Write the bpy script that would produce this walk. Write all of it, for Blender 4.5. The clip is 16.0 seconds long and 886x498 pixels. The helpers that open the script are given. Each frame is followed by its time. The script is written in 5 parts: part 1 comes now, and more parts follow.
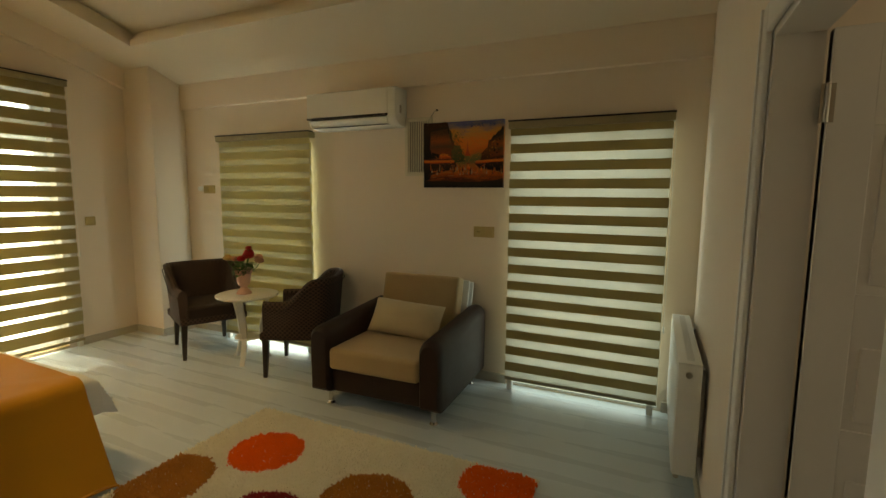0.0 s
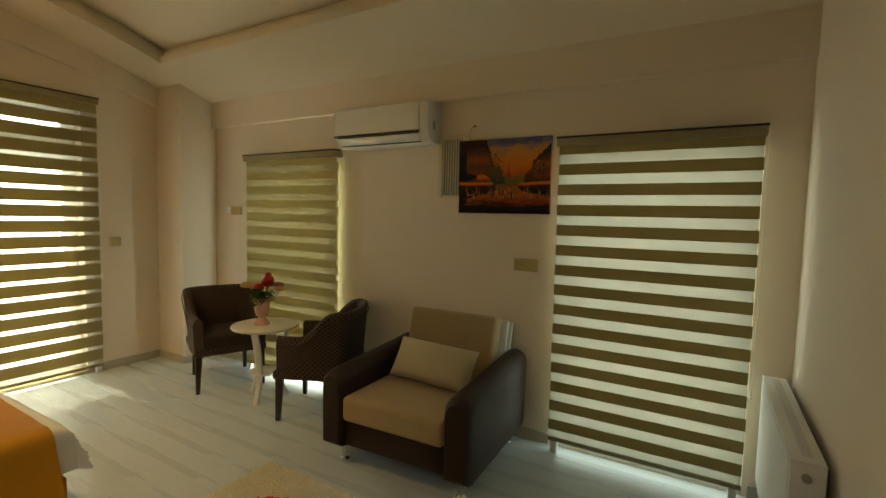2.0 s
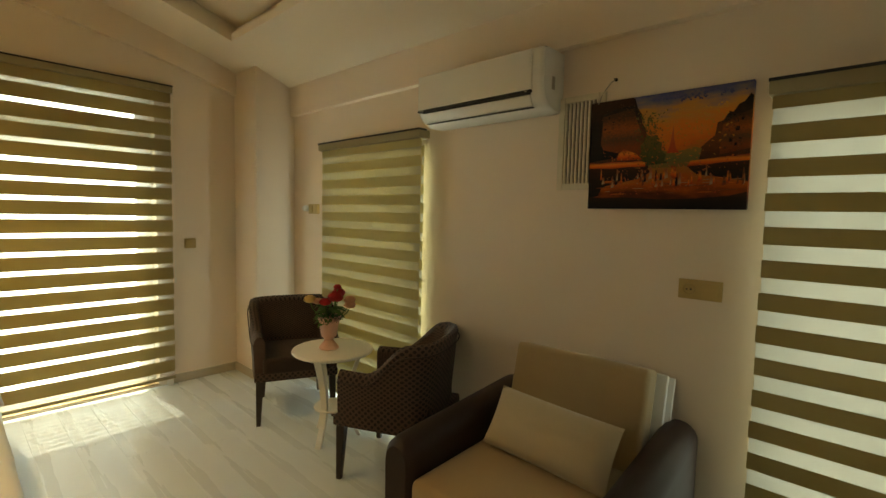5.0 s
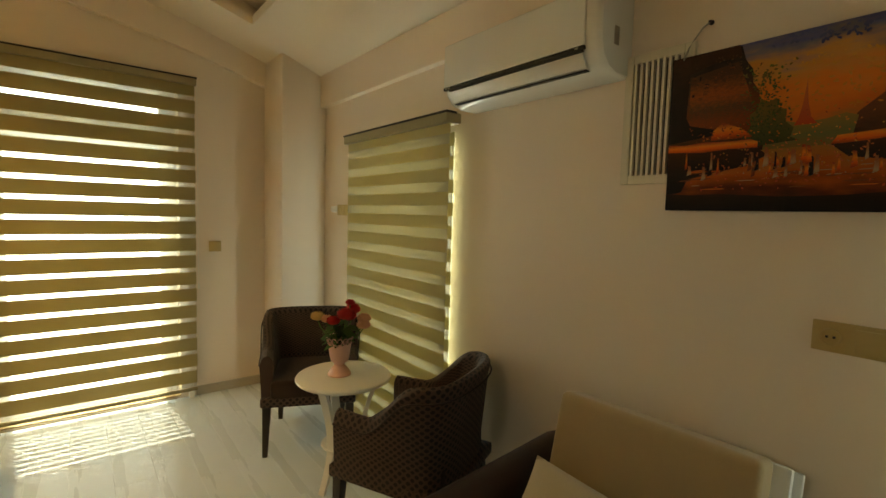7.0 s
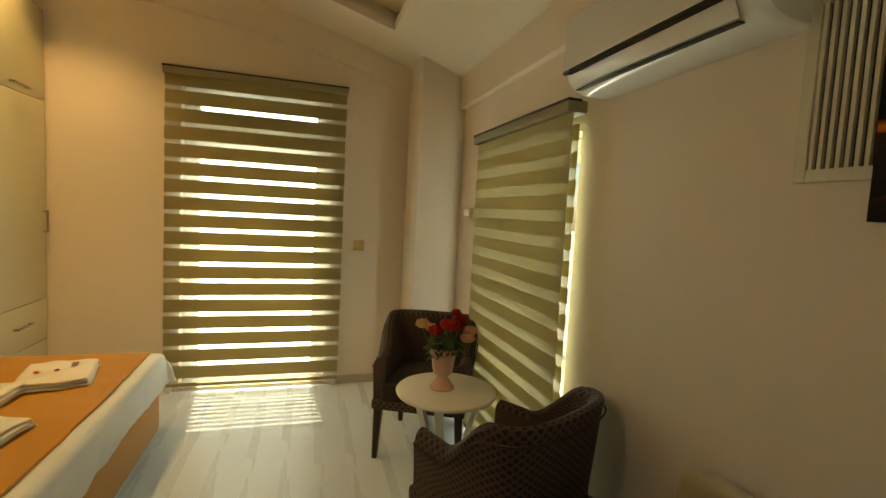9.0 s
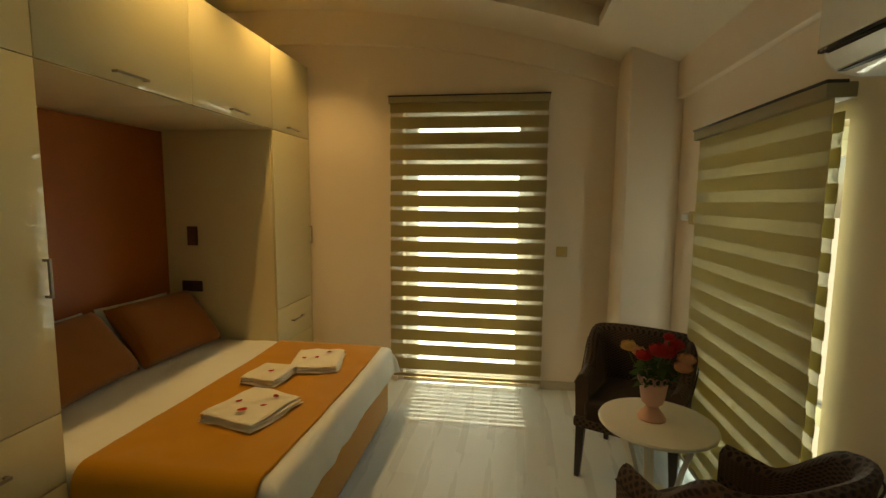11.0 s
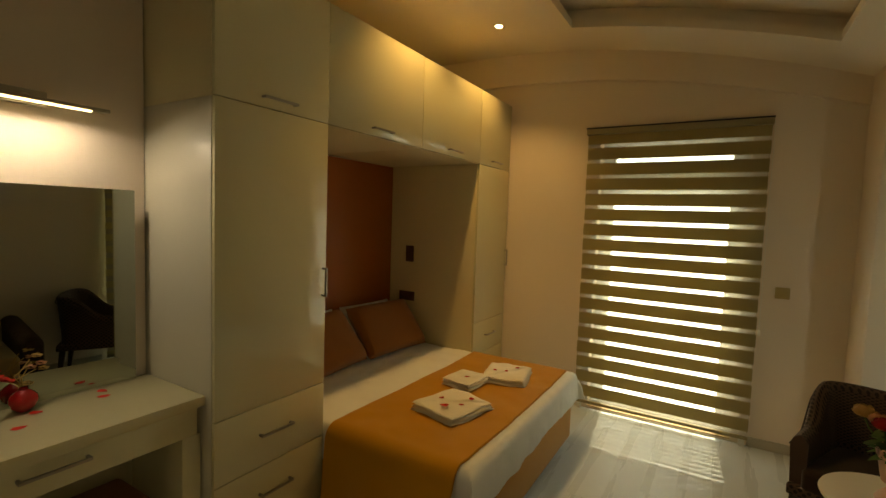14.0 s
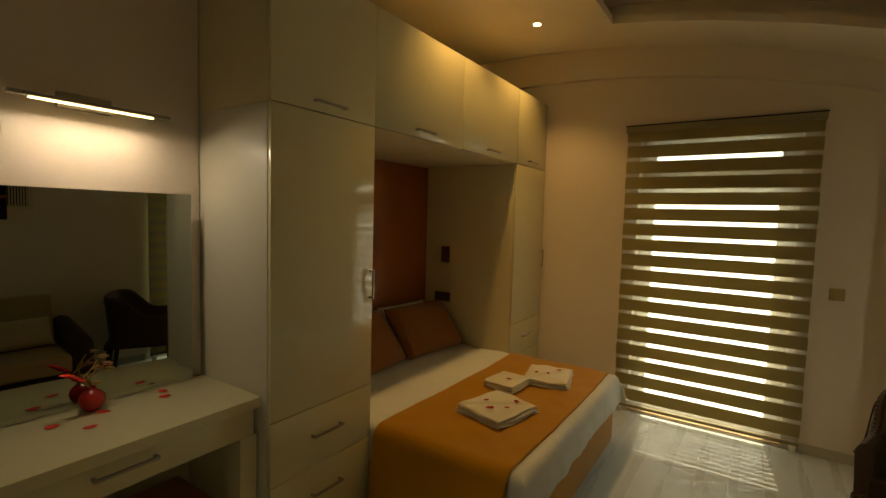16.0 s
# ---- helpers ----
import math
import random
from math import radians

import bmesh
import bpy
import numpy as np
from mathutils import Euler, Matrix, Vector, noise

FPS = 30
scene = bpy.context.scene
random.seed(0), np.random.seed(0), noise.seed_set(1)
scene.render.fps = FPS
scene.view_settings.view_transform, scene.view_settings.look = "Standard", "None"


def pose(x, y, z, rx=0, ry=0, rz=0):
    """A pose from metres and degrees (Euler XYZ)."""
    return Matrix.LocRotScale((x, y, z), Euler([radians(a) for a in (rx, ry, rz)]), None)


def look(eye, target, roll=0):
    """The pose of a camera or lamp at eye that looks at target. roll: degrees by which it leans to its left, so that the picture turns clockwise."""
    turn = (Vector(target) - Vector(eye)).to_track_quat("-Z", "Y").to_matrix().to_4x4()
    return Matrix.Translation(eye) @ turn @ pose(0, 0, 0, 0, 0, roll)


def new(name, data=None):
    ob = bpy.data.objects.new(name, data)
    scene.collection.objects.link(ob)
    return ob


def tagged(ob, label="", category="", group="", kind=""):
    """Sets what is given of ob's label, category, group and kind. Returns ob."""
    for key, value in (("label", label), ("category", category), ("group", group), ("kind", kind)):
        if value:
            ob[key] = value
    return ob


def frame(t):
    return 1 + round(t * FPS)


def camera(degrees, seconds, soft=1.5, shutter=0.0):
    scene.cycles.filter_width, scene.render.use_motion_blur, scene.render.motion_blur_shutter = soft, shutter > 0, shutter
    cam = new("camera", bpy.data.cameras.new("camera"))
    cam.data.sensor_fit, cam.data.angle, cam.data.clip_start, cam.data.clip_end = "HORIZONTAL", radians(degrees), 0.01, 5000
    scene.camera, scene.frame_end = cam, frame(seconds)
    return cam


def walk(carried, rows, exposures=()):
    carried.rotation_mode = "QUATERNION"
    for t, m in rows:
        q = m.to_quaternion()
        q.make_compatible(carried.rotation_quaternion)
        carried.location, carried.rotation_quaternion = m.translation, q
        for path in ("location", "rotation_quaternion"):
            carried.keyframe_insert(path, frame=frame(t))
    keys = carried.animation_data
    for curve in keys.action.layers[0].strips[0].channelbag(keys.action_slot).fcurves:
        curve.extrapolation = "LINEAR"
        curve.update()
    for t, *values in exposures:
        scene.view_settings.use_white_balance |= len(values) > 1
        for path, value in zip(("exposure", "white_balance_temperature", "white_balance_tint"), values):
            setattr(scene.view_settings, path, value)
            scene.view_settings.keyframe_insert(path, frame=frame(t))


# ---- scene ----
cam = camera(87.4, 16.0)
EXPOSURES = [(0, 1.10, 9000, -4), (4, 1.18, 9100, -4), (8, 1.38, 9300, -3), (11, 0.60, 10400, -3), (13, 0.42, 11300, 0), (15, 0.36, 11300, 1), (16, 0.02, 11600, 2)]
PATH = [
    (0, (0.568, 0.975, 1.481), (-0.26, 2.782, 1.252), 0.5),
    (0.5, (0.604, 1.039, 1.479), (-0.261, 2.832, 1.283), 0.8),
    (1, (0.584, 1.152, 1.51), (-0.326, 2.925, 1.334), 1.0),
    (1.5, (0.517, 1.281, 1.527), (-0.438, 3.031, 1.368), 1.2),
    (2, (0.423, 1.411, 1.52), (-0.574, 3.138, 1.377), 1.3),
    (2.5, (0.323, 1.522, 1.497), (-0.711, 3.229, 1.366), 1.5),
    (3, (0.254, 1.673, 1.479), (-0.847, 3.338, 1.356), 1.5),
    (3.5, (0.167, 1.826, 1.476), (-1.014, 3.435, 1.353), 1.4),
    (4, (0.071, 1.96, 1.487), (-1.191, 3.506, 1.357), 1.3),
    (6.5, (-0.341, 2.597, 1.499), (-1.82, 3.936, 1.351), 1.5),
    (7, (-0.379, 2.764, 1.506), (-1.938, 4.008, 1.361), 1.6),
    (7.5, (-0.413, 2.929, 1.515), (-2.066, 4.044, 1.365), 2.1),
    (8, (-0.393, 3.021, 1.506), (-2.131, 4.0, 1.361), 2.8),
    (10.5, (-0.564, 3.304, 1.586), (-2.552, 3.21, 1.389), 1.1),
    (11, (-0.475, 3.216, 1.628), (-2.444, 2.934, 1.418), 0.5),
    (11.5, (-0.439, 3.248, 1.641), (-2.369, 2.764, 1.446), 0.9),
    (12, (-0.389, 3.282, 1.645), (-2.272, 2.634, 1.463), 1.2),
    (12.5, (-0.35, 3.277, 1.656), (-2.191, 2.513, 1.489), 1.7),
    (13, (-0.3, 3.281, 1.656), (-2.095, 2.412, 1.511), 2.0),
    (13.5, (-0.258, 3.282, 1.66), (-2.008, 2.321, 1.529), 2.0),
    (14, (-0.236, 3.249, 1.675), (-1.946, 2.221, 1.541), 2.0),
    (14.5, (-0.22, 3.216, 1.674), (-1.902, 2.142, 1.537), 1.7),
    (15, (-0.257, 3.142, 1.68), (-1.928, 2.051, 1.542), 1.2),
    (15.5, (-0.229, 3.126, 1.67), (-1.89, 2.02, 1.537), 1.3),
    (16, (-0.174, 3.127, 1.683), (-1.836, 2.022, 1.543), 1.6),
]
walk(cam, [(t, look(eye, target, roll)) for t, eye, target, roll in PATH], EXPOSURES)

# ---- world, sun and daylight ----
W_X, E_X, N_Y, S_Y, NICHE_Y, HALL_Y = -4.46, 0.835, 4.41, 0.90, 0.50, -1.1
HALL_X = -0.50
world = bpy.data.worlds.new("sky")
scene.world = world
world.use_nodes = True
sky = world.node_tree.nodes.new("ShaderNodeTexSky")
sky.sky_type, sky.sun_disc = "NISHITA", False
sky.sun_elevation, sky.sun_rotation = radians(62), radians(265)
background = world.node_tree.nodes["Background"]
background.inputs["Strength"].default_value = 0.06
world.node_tree.links.new(sky.outputs[0], background.inputs["Color"])


def lamp(name, kind, m, energy, colour, **settings):
    data = bpy.data.lights.new(name, kind)
    data.energy, data.color = energy, colour
    for key, value in settings.items():
        if key == "angle":
            data.angle = value
        elif key == "size":
            data.size = value
        elif key == "size_y":
            data.size_y = value
        elif key == "shape":
            data.shape = value
        elif key == "spot_size":
            data.spot_size = value
        elif key == "spot_blend":
            data.spot_blend = value
        elif key == "soft":
            data.shadow_soft_size = value
    ob = new(name, data)
    ob.matrix_world = m
    return ob


SUN_FROM = Vector((-0.467, -0.045, 0.883))
lamp("sun", "SUN", look(SUN_FROM * 20, (0, 0, 0)), 5.0, (1.0, 0.95, 0.87), angle=radians(0.5))
# daylight in the three window openings
lamp("sky_light_west", "AREA", look((W_X - 0.30, 2.845, 1.22), (0, 2.845, 1.22)), 29, (0.73, 0.88, 1.0), shape="RECTANGLE", size=1.12, size_y=2.38)
lamp("sky_light_north", "AREA", look((-2.88, N_Y + 0.02, 0.98), (-2.88, 0, 0.98)), 19, (0.70, 0.85, 1.0), shape="RECTANGLE", size=1.02, size_y=1.88)
lamp("sky_light_east", "AREA", look((0.105, N_Y + 0.02, 0.98), (0.105, 0, 0.98)), 6.0, (0.70, 0.87, 1.0), shape="RECTANGLE", size=1.07, size_y=1.88)
# added fill behind the doorway; no lamp or window is seen there
lamp("bathroom_fill_light", "AREA", look((3.02, 2.0, 1.75), (0, 2.0, 1.6)), 1.8, (1.0, 0.93, 0.82), shape="RECTANGLE", size=0.7, size_y=0.7)
WARM = (1.0, 0.66, 0.32)
SPOTS = [(-3.715, 1.61), (-2.78, 1.61)]

# ---- materials ----


def material(name, colour, rough=0.5, metal=0.0, second=None, scale=6.0, fine=60.0, bump=0.0, coat=0.0, vary=0.0, translucent=0.0, clear=0.0, stretch=(1, 1, 1), sheen=0.0, spread=0.35):
    """A surface with coarse and fine variation of its colour and roughness, and fine relief."""
    m = bpy.data.materials.new(name)
    m.use_nodes = True
    tree = m.node_tree
    nodes, links = tree.nodes, tree.links
    bsdf = nodes["Principled BSDF"]
    coords = nodes.new("ShaderNodeTexCoord")
    mapping = nodes.new("ShaderNodeMapping")
    mapping.inputs["Scale"].default_value = stretch
    links.new(coords.outputs["Object"], mapping.inputs["Vector"])
    big, small = nodes.new("ShaderNodeTexNoise"), nodes.new("ShaderNodeTexNoise")
    for n, sc in ((big, scale), (small, fine)):
        n.inputs["Scale"].default_value = sc
        n.inputs["Detail"].default_value = 4
        links.new(mapping.outputs[0], n.inputs["Vector"])
    add = nodes.new("ShaderNodeMath")
    add.operation = "MULTIPLY_ADD"
    add.inputs[1].default_value = 0.4
    links.new(small.outputs["Fac"], add.inputs[0])
    links.new(big.outputs["Fac"], add.inputs[2])
    ramp = nodes.new("ShaderNodeMapRange")
    ramp.inputs["From Min"].default_value, ramp.inputs["From Max"].default_value = 0.7 - spread, 0.7 + spread
    links.new(add.outputs[0], ramp.inputs["Value"])
    mix = nodes.new("ShaderNodeMix")
    mix.data_type = "RGBA"
    second = second or tuple(c * 0.88 for c in colour)
    mix.inputs["A"].default_value, mix.inputs["B"].default_value = (*second, 1), (*colour, 1)
    links.new(ramp.outputs[0], mix.inputs["Factor"])
    out = mix.outputs["Result"]
    if vary:
        info, hsv = nodes.new("ShaderNodeObjectInfo"), nodes.new("ShaderNodeHueSaturation")
        span = nodes.new("ShaderNodeMapRange")
        span.inputs["To Min"].default_value, span.inputs["To Max"].default_value = 1 - vary, 1 + vary
        links.new(info.outputs["Random"], span.inputs["Value"])
        links.new(span.outputs[0], hsv.inputs["Value"])
        links.new(out, hsv.inputs["Color"])
        out = hsv.outputs["Color"]
    links.new(out, bsdf.inputs["Base Color"])
    rough_span = nodes.new("ShaderNodeMapRange")
    rough_span.inputs["To Min"].default_value, rough_span.inputs["To Max"].default_value = rough * 0.85, min(1, rough * 1.15)
    links.new(big.outputs["Fac"], rough_span.inputs["Value"])
    links.new(rough_span.outputs[0], bsdf.inputs["Roughness"])
    bsdf.inputs["Metallic"].default_value = metal
    bsdf.inputs["Coat Weight"].default_value = coat
    bsdf.inputs["Coat Roughness"].default_value = 0.12
    bsdf.inputs["Sheen Weight"].default_value = sheen
    if bump:
        relief = nodes.new("ShaderNodeBump")
        relief.inputs["Strength"].default_value = bump
        relief.inputs["Distance"].default_value = 0.004
        links.new(small.outputs["Fac"], relief.inputs["Height"])
        links.new(relief.outputs[0], bsdf.inputs["Normal"])
    final = bsdf.outputs[0]
    if translucent:
        through_cloth, blend = nodes.new("ShaderNodeBsdfTranslucent"), nodes.new("ShaderNodeMixShader")
        links.new(out, through_cloth.inputs["Color"])
        blend.inputs[0].default_value = translucent
        links.new(final, blend.inputs[1])
        links.new(through_cloth.outputs[0], blend.inputs[2])
        final = blend.outputs[0]
    if clear:
        holes, blend = nodes.new("ShaderNodeBsdfTransparent"), nodes.new("ShaderNodeMixShader")
        blend.inputs[0].default_value = clear
        links.new(final, blend.inputs[1])
        links.new(holes.outputs[0], blend.inputs[2])
        final = blend.outputs[0]
    links.new(final, nodes["Material Output"].inputs["Surface"])
    return m


def diamond_fabric(name, light, dark, pitch):
    """Upholstery with a woven diamond pattern."""
    m = material(name, light, 0.85, fine=300, bump=0.3, sheen=0.08)
    tree = m.node_tree
    nodes, links = tree.nodes, tree.links
    bsdf = nodes["Principled BSDF"]
    coords, split = nodes.new("ShaderNodeTexCoord"), nodes.new("ShaderNodeSeparateXYZ")
    links.new(coords.outputs["UV"], split.inputs[0])
    waves = []
    for sign in (1, -1):
        a = nodes.new("ShaderNodeMath")
        a.operation = "MULTIPLY_ADD"
        a.inputs[1].default_value = sign
        links.new(split.outputs["Y"], a.inputs[0])
        links.new(split.outputs["X"], a.inputs[2])
        b = nodes.new("ShaderNodeMath")
        b.operation = "MULTIPLY"
        b.inputs[1].default_value = math.pi / pitch
        links.new(a.outputs[0], b.inputs[0])
        c = nodes.new("ShaderNodeMath")
        c.operation = "SINE"
        links.new(b.outputs[0], c.inputs[0])
        d = nodes.new("ShaderNodeMath")
        d.operation = "ABSOLUTE"
        links.new(c.outputs[0], d.inputs[0])
        waves.append(d)
    low = nodes.new("ShaderNodeMath")
    low.operation = "MULTIPLY"
    links.new(waves[0].outputs[0], low.inputs[0])
    links.new(waves[1].outputs[0], low.inputs[1])
    step = nodes.new("ShaderNodeMapRange")
    step.inputs["From Min"].default_value, step.inputs["From Max"].default_value = 0.42, 0.56
    links.new(low.outputs[0], step.inputs["Value"])
    mix = nodes.new("ShaderNodeMix")
    mix.data_type = "RGBA"
    mix.inputs["A"].default_value, mix.inputs["B"].default_value = (*light, 1), (*dark, 1)
    links.new(step.outputs[0], mix.inputs["Factor"])
    links.new(mix.outputs["Result"], bsdf.inputs["Base Color"])
    return m


def glass_material(name, tint=(1, 1, 1)):
    m = bpy.data.materials.new(name)
    m.use_nodes = True
    bsdf = m.node_tree.nodes["Principled BSDF"]
    bsdf.inputs["Base Color"].default_value = (*tint, 1)
    bsdf.inputs["Transmission Weight"].default_value = 1.0
    bsdf.inputs["Roughness"].default_value = 0.0
    bsdf.inputs["IOR"].default_value = 1.05
    return m


def glow_material(name, colour, strength):
    m = bpy.data.materials.new(name)
    m.use_nodes = True
    bsdf = m.node_tree.nodes["Principled BSDF"]
    bsdf.inputs["Base Color"].default_value = (*colour, 1)
    bsdf.inputs["Emission Color"].default_value = (*colour, 1)
    bsdf.inputs["Emission Strength"].default_value = strength
    return m


WALL = material("wall_paint", (0.81, 0.70, 0.585), 0.75, second=(0.78, 0.67, 0.555), scale=1.5, fine=90, bump=0.06)
CEIL = material("ceiling_paint", (0.79, 0.70, 0.57), 0.8, second=(0.76, 0.67, 0.54), scale=1.2, fine=80, bump=0.04)
PLANK = material("pale_laminate", (0.57, 0.64, 0.685), 0.28, second=(0.555, 0.625, 0.668), scale=0.9, fine=14, vary=0.03, stretch=(0.5, 6, 6), spread=0.6)
SUBFLOOR = material("floor_joint", (0.48, 0.54, 0.56), 0.8)
SKIRTING = material("beige_skirting", (0.50, 0.45, 0.36), 0.45, second=(0.44, 0.39, 0.31), scale=8, stretch=(1, 1, 6))
WHITE_PVC = material("white_plastic", (0.80, 0.80, 0.78), 0.35, scale=5)
LACQUER = material("cream_gloss_lacquer", (0.72, 0.66, 0.43), 0.07, second=(0.70, 0.64, 0.41), scale=1.5, coat=0.6)
LACQUER_SIDE = material("cream_satin_lacquer", (0.70, 0.66, 0.55), 0.40, second=(0.68, 0.64, 0.53), scale=1.5, coat=0.12)
PANEL = material("cream_board", (0.76, 0.67, 0.44), 0.38, second=(0.73, 0.64, 0.41), scale=2)
TERRACOTTA = material("terracotta_board", (0.39, 0.115, 0.024), 0.5, second=(0.36, 0.102, 0.021), scale=3)
STEEL = material("brushed_steel", (0.42, 0.39, 0.34), 0.3, metal=1.0, fine=200)
CHROME = material("chrome", (0.75, 0.75, 0.75), 0.1, metal=1.0)
# near-black of black parts, also the shade put into gaps and holes as colour
BLACK = material("black_and_slot_shade", (0.015, 0.014, 0.012), 0.5)
BAND = material("olive_blind_band", (0.40, 0.325, 0.155), 0.85, second=(0.37, 0.30, 0.14), scale=4, fine=350, bump=0.15, translucent=0.23)
BAND_THIN = material("beige_blind_band", (0.56, 0.49, 0.26), 0.85, second=(0.53, 0.46, 0.24), scale=4, fine=350, bump=0.15, translucent=0.36)
SHEER = material("sheer_blind_band", (0.82, 0.81, 0.76), 0.8, scale=5, fine=400, bump=0.1, translucent=0.55, clear=0.80)
SHEER_DENSE = material("dense_sheer_blind_band", (0.70, 0.68, 0.60), 0.8, scale=5, fine=400, bump=0.1, translucent=0.48, clear=0.15)
SHEER_SHUT = material("overlapped_sheer_blind_band", (0.66, 0.61, 0.46), 0.85, scale=5, fine=400, bump=0.1, translucent=0.45, clear=0.30)
SHEET_WHITE = material("white_cord", (0.78, 0.76, 0.70), 0.5, scale=9)
RAIL = material("olive_blind_rail", (0.33, 0.28, 0.16), 0.5, scale=8)
BEIGE_PLASTIC = material("beige_switch_plastic", (0.50, 0.37, 0.15), 0.4, scale=10)
BROWN_PLASTIC = material("brown_switch_plastic", (0.10, 0.04, 0.025), 0.4, scale=10)
LEATHER = material("dark_brown_leatherette", (0.026, 0.009, 0.005), 0.52, second=(0.018, 0.006, 0.0035), scale=9, fine=140, bump=0.25)
SAND = material("sand_suede", (0.46, 0.34, 0.18), 0.9, second=(0.40, 0.29, 0.15), scale=5, fine=220, bump=0.2, sheen=0.3)
PILLOW_CLOTH = material("beige_pillow_cloth", (0.56, 0.46, 0.30), 0.9, second=(0.50, 0.41, 0.26), scale=7, fine=240, bump=0.2, sheen=0.3)
WOVEN = diamond_fabric("brown_woven_diamond", (0.082, 0.048, 0.036), (0.014, 0.008, 0.006), 0.036)
SEAT_CLOTH = material("brown_seat_cloth", (0.036, 0.019, 0.014), 0.9, second=(0.026, 0.014, 0.010), scale=9, fine=260, bump=0.3, sheen=0.1)
WENGE = material("dark_stained_wood", (0.030, 0.018, 0.012), 0.35, second=(0.02, 0.012, 0.008), scale=12, stretch=(4, 4, 0.6))
TABLE_WHITE = material("white_painted_wood", (0.78, 0.76, 0.70), 0.4, second=(0.74, 0.72, 0.66), scale=6)
PINK = material("pink_painted_tin", (0.72, 0.44, 0.36), 0.5, second=(0.68, 0.41, 0.33), scale=8)
LEAF = material("flower_leaf", (0.09, 0.18, 0.04), 0.6, second=(0.06, 0.13, 0.03), scale=20, translucent=0.2)
RED = material("red_petal", (0.55, 0.018, 0.02), 0.8, second=(0.40, 0.01, 0.015), scale=30)
PETAL_RED = material("bright_red_petal", (0.78, 0.035, 0.02), 0.7, second=(0.66, 0.02, 0.015), scale=30)
PEACH = material("peach_petal", (0.75, 0.38, 0.24), 0.6, second=(0.65, 0.30, 0.16), scale=30)
YELLOW = material("yellow_petal", (0.72, 0.46, 0.16), 0.6, second=(0.62, 0.36, 0.12), scale=30)
SHAG = material("cream_shag", (0.90, 0.86, 0.72), 0.95, second=(0.84, 0.79, 0.63), scale=18, fine=90, bump=0.4)
SHAG_RED = material("orange_red_shag", (0.92, 0.17, 0.02), 0.95, second=(0.84, 0.14, 0.015), scale=18, fine=90, bump=0.4)
SHAG_BROWN = material("caramel_shag", (0.52, 0.23, 0.045), 0.95, second=(0.43, 0.18, 0.035), scale=18, fine=90, bump=0.4)
SHAG_WINE = material("wine_shag", (0.33, 0.02, 0.025), 0.95, second=(0.25, 0.014, 0.018), scale=18, fine=90, bump=0.4)
ORANGE = material("orange_throw_cloth", (0.56, 0.25, 0.015), 0.85, second=(0.50, 0.22, 0.012), scale=5, fine=260, bump=0.2, sheen=0.2)
ORANGE_DEEP = material("rust_pillow_cloth", (0.32, 0.11, 0.019), 0.85, second=(0.28, 0.095, 0.016), scale=6, fine=240, bump=0.2, sheen=0.2)
SHEET = material("white_sheet", (0.81, 0.82, 0.79), 0.85, second=(0.78, 0.79, 0.76), scale=6, fine=260, bump=0.12)
TOWEL = material("white_terry_towel", (0.85, 0.81, 0.70), 0.95, second=(0.80, 0.76, 0.65), scale=12, fine=160, bump=0.5)
MIRROR = bpy.data.materials.new("mirror_silver")
MIRROR.use_nodes = True
MIRROR.node_tree.nodes["Principled BSDF"].inputs["Base Color"].default_value = (0.37, 0.39, 0.34, 1)
MIRROR.node_tree.nodes["Principled BSDF"].inputs["Metallic"].default_value = 1.0
MIRROR.node_tree.nodes["Principled BSDF"].inputs["Roughness"].default_value = 0.01
GLASS = glass_material("window_glass")
SPOT_GLOW = glow_material("lit_spot_lens", (1.0, 0.80, 0.55), 12)
TUBE_GLOW = glow_material("lit_picture_lamp_tube", (1.0, 0.82, 0.58), 5)
RED_GLASS = material("red_glazed_ceramic", (0.50, 0.015, 0.02), 0.18, second=(0.42, 0.01, 0.015), scale=8, coat=0.5)
STRAW = material("dry_straw", (0.55, 0.36, 0.12), 0.8, scale=30)
STONE = material("marble_sill", (0.55, 0.40, 0.24), 0.35, second=(0.45, 0.32, 0.18), scale=14)
CONCRETE = material("pale_terrace", (0.42, 0.40, 0.36), 0.8, second=(0.36, 0.34, 0.30), scale=3, bump=0.2)

# ---- building helpers ----


def thing(name, at, label, category, group="", rz=0):
    ob = new(name)
    ob.empty_display_size = 0.1
    ob.matrix_world = pose(*at, 0, 0, rz)
    return tagged(ob, label, category, group)


def mesh_of(name, bm, mat, smooth=True):
    me = bpy.data.meshes.new(name)
    bmesh.ops.recalc_face_normals(bm, faces=bm.faces)
    bm.to_mesh(me)
    bm.free()
    if smooth:
        for p in me.polygons:
            p.use_smooth = True
        me.set_sharp_from_angle(angle=radians(38))
    me.materials.append(mat)
    return me


def part(name, bm, mat, parent, label="", smooth=True):
    ob = new(name, mesh_of(name, bm, mat, smooth))
    ob.parent = parent
    return tagged(ob, label)


def setting(name, bm, mat, label, category, smooth=True):
    return tagged(new(name, mesh_of(name, bm, mat, smooth)), label, category, kind="structure")


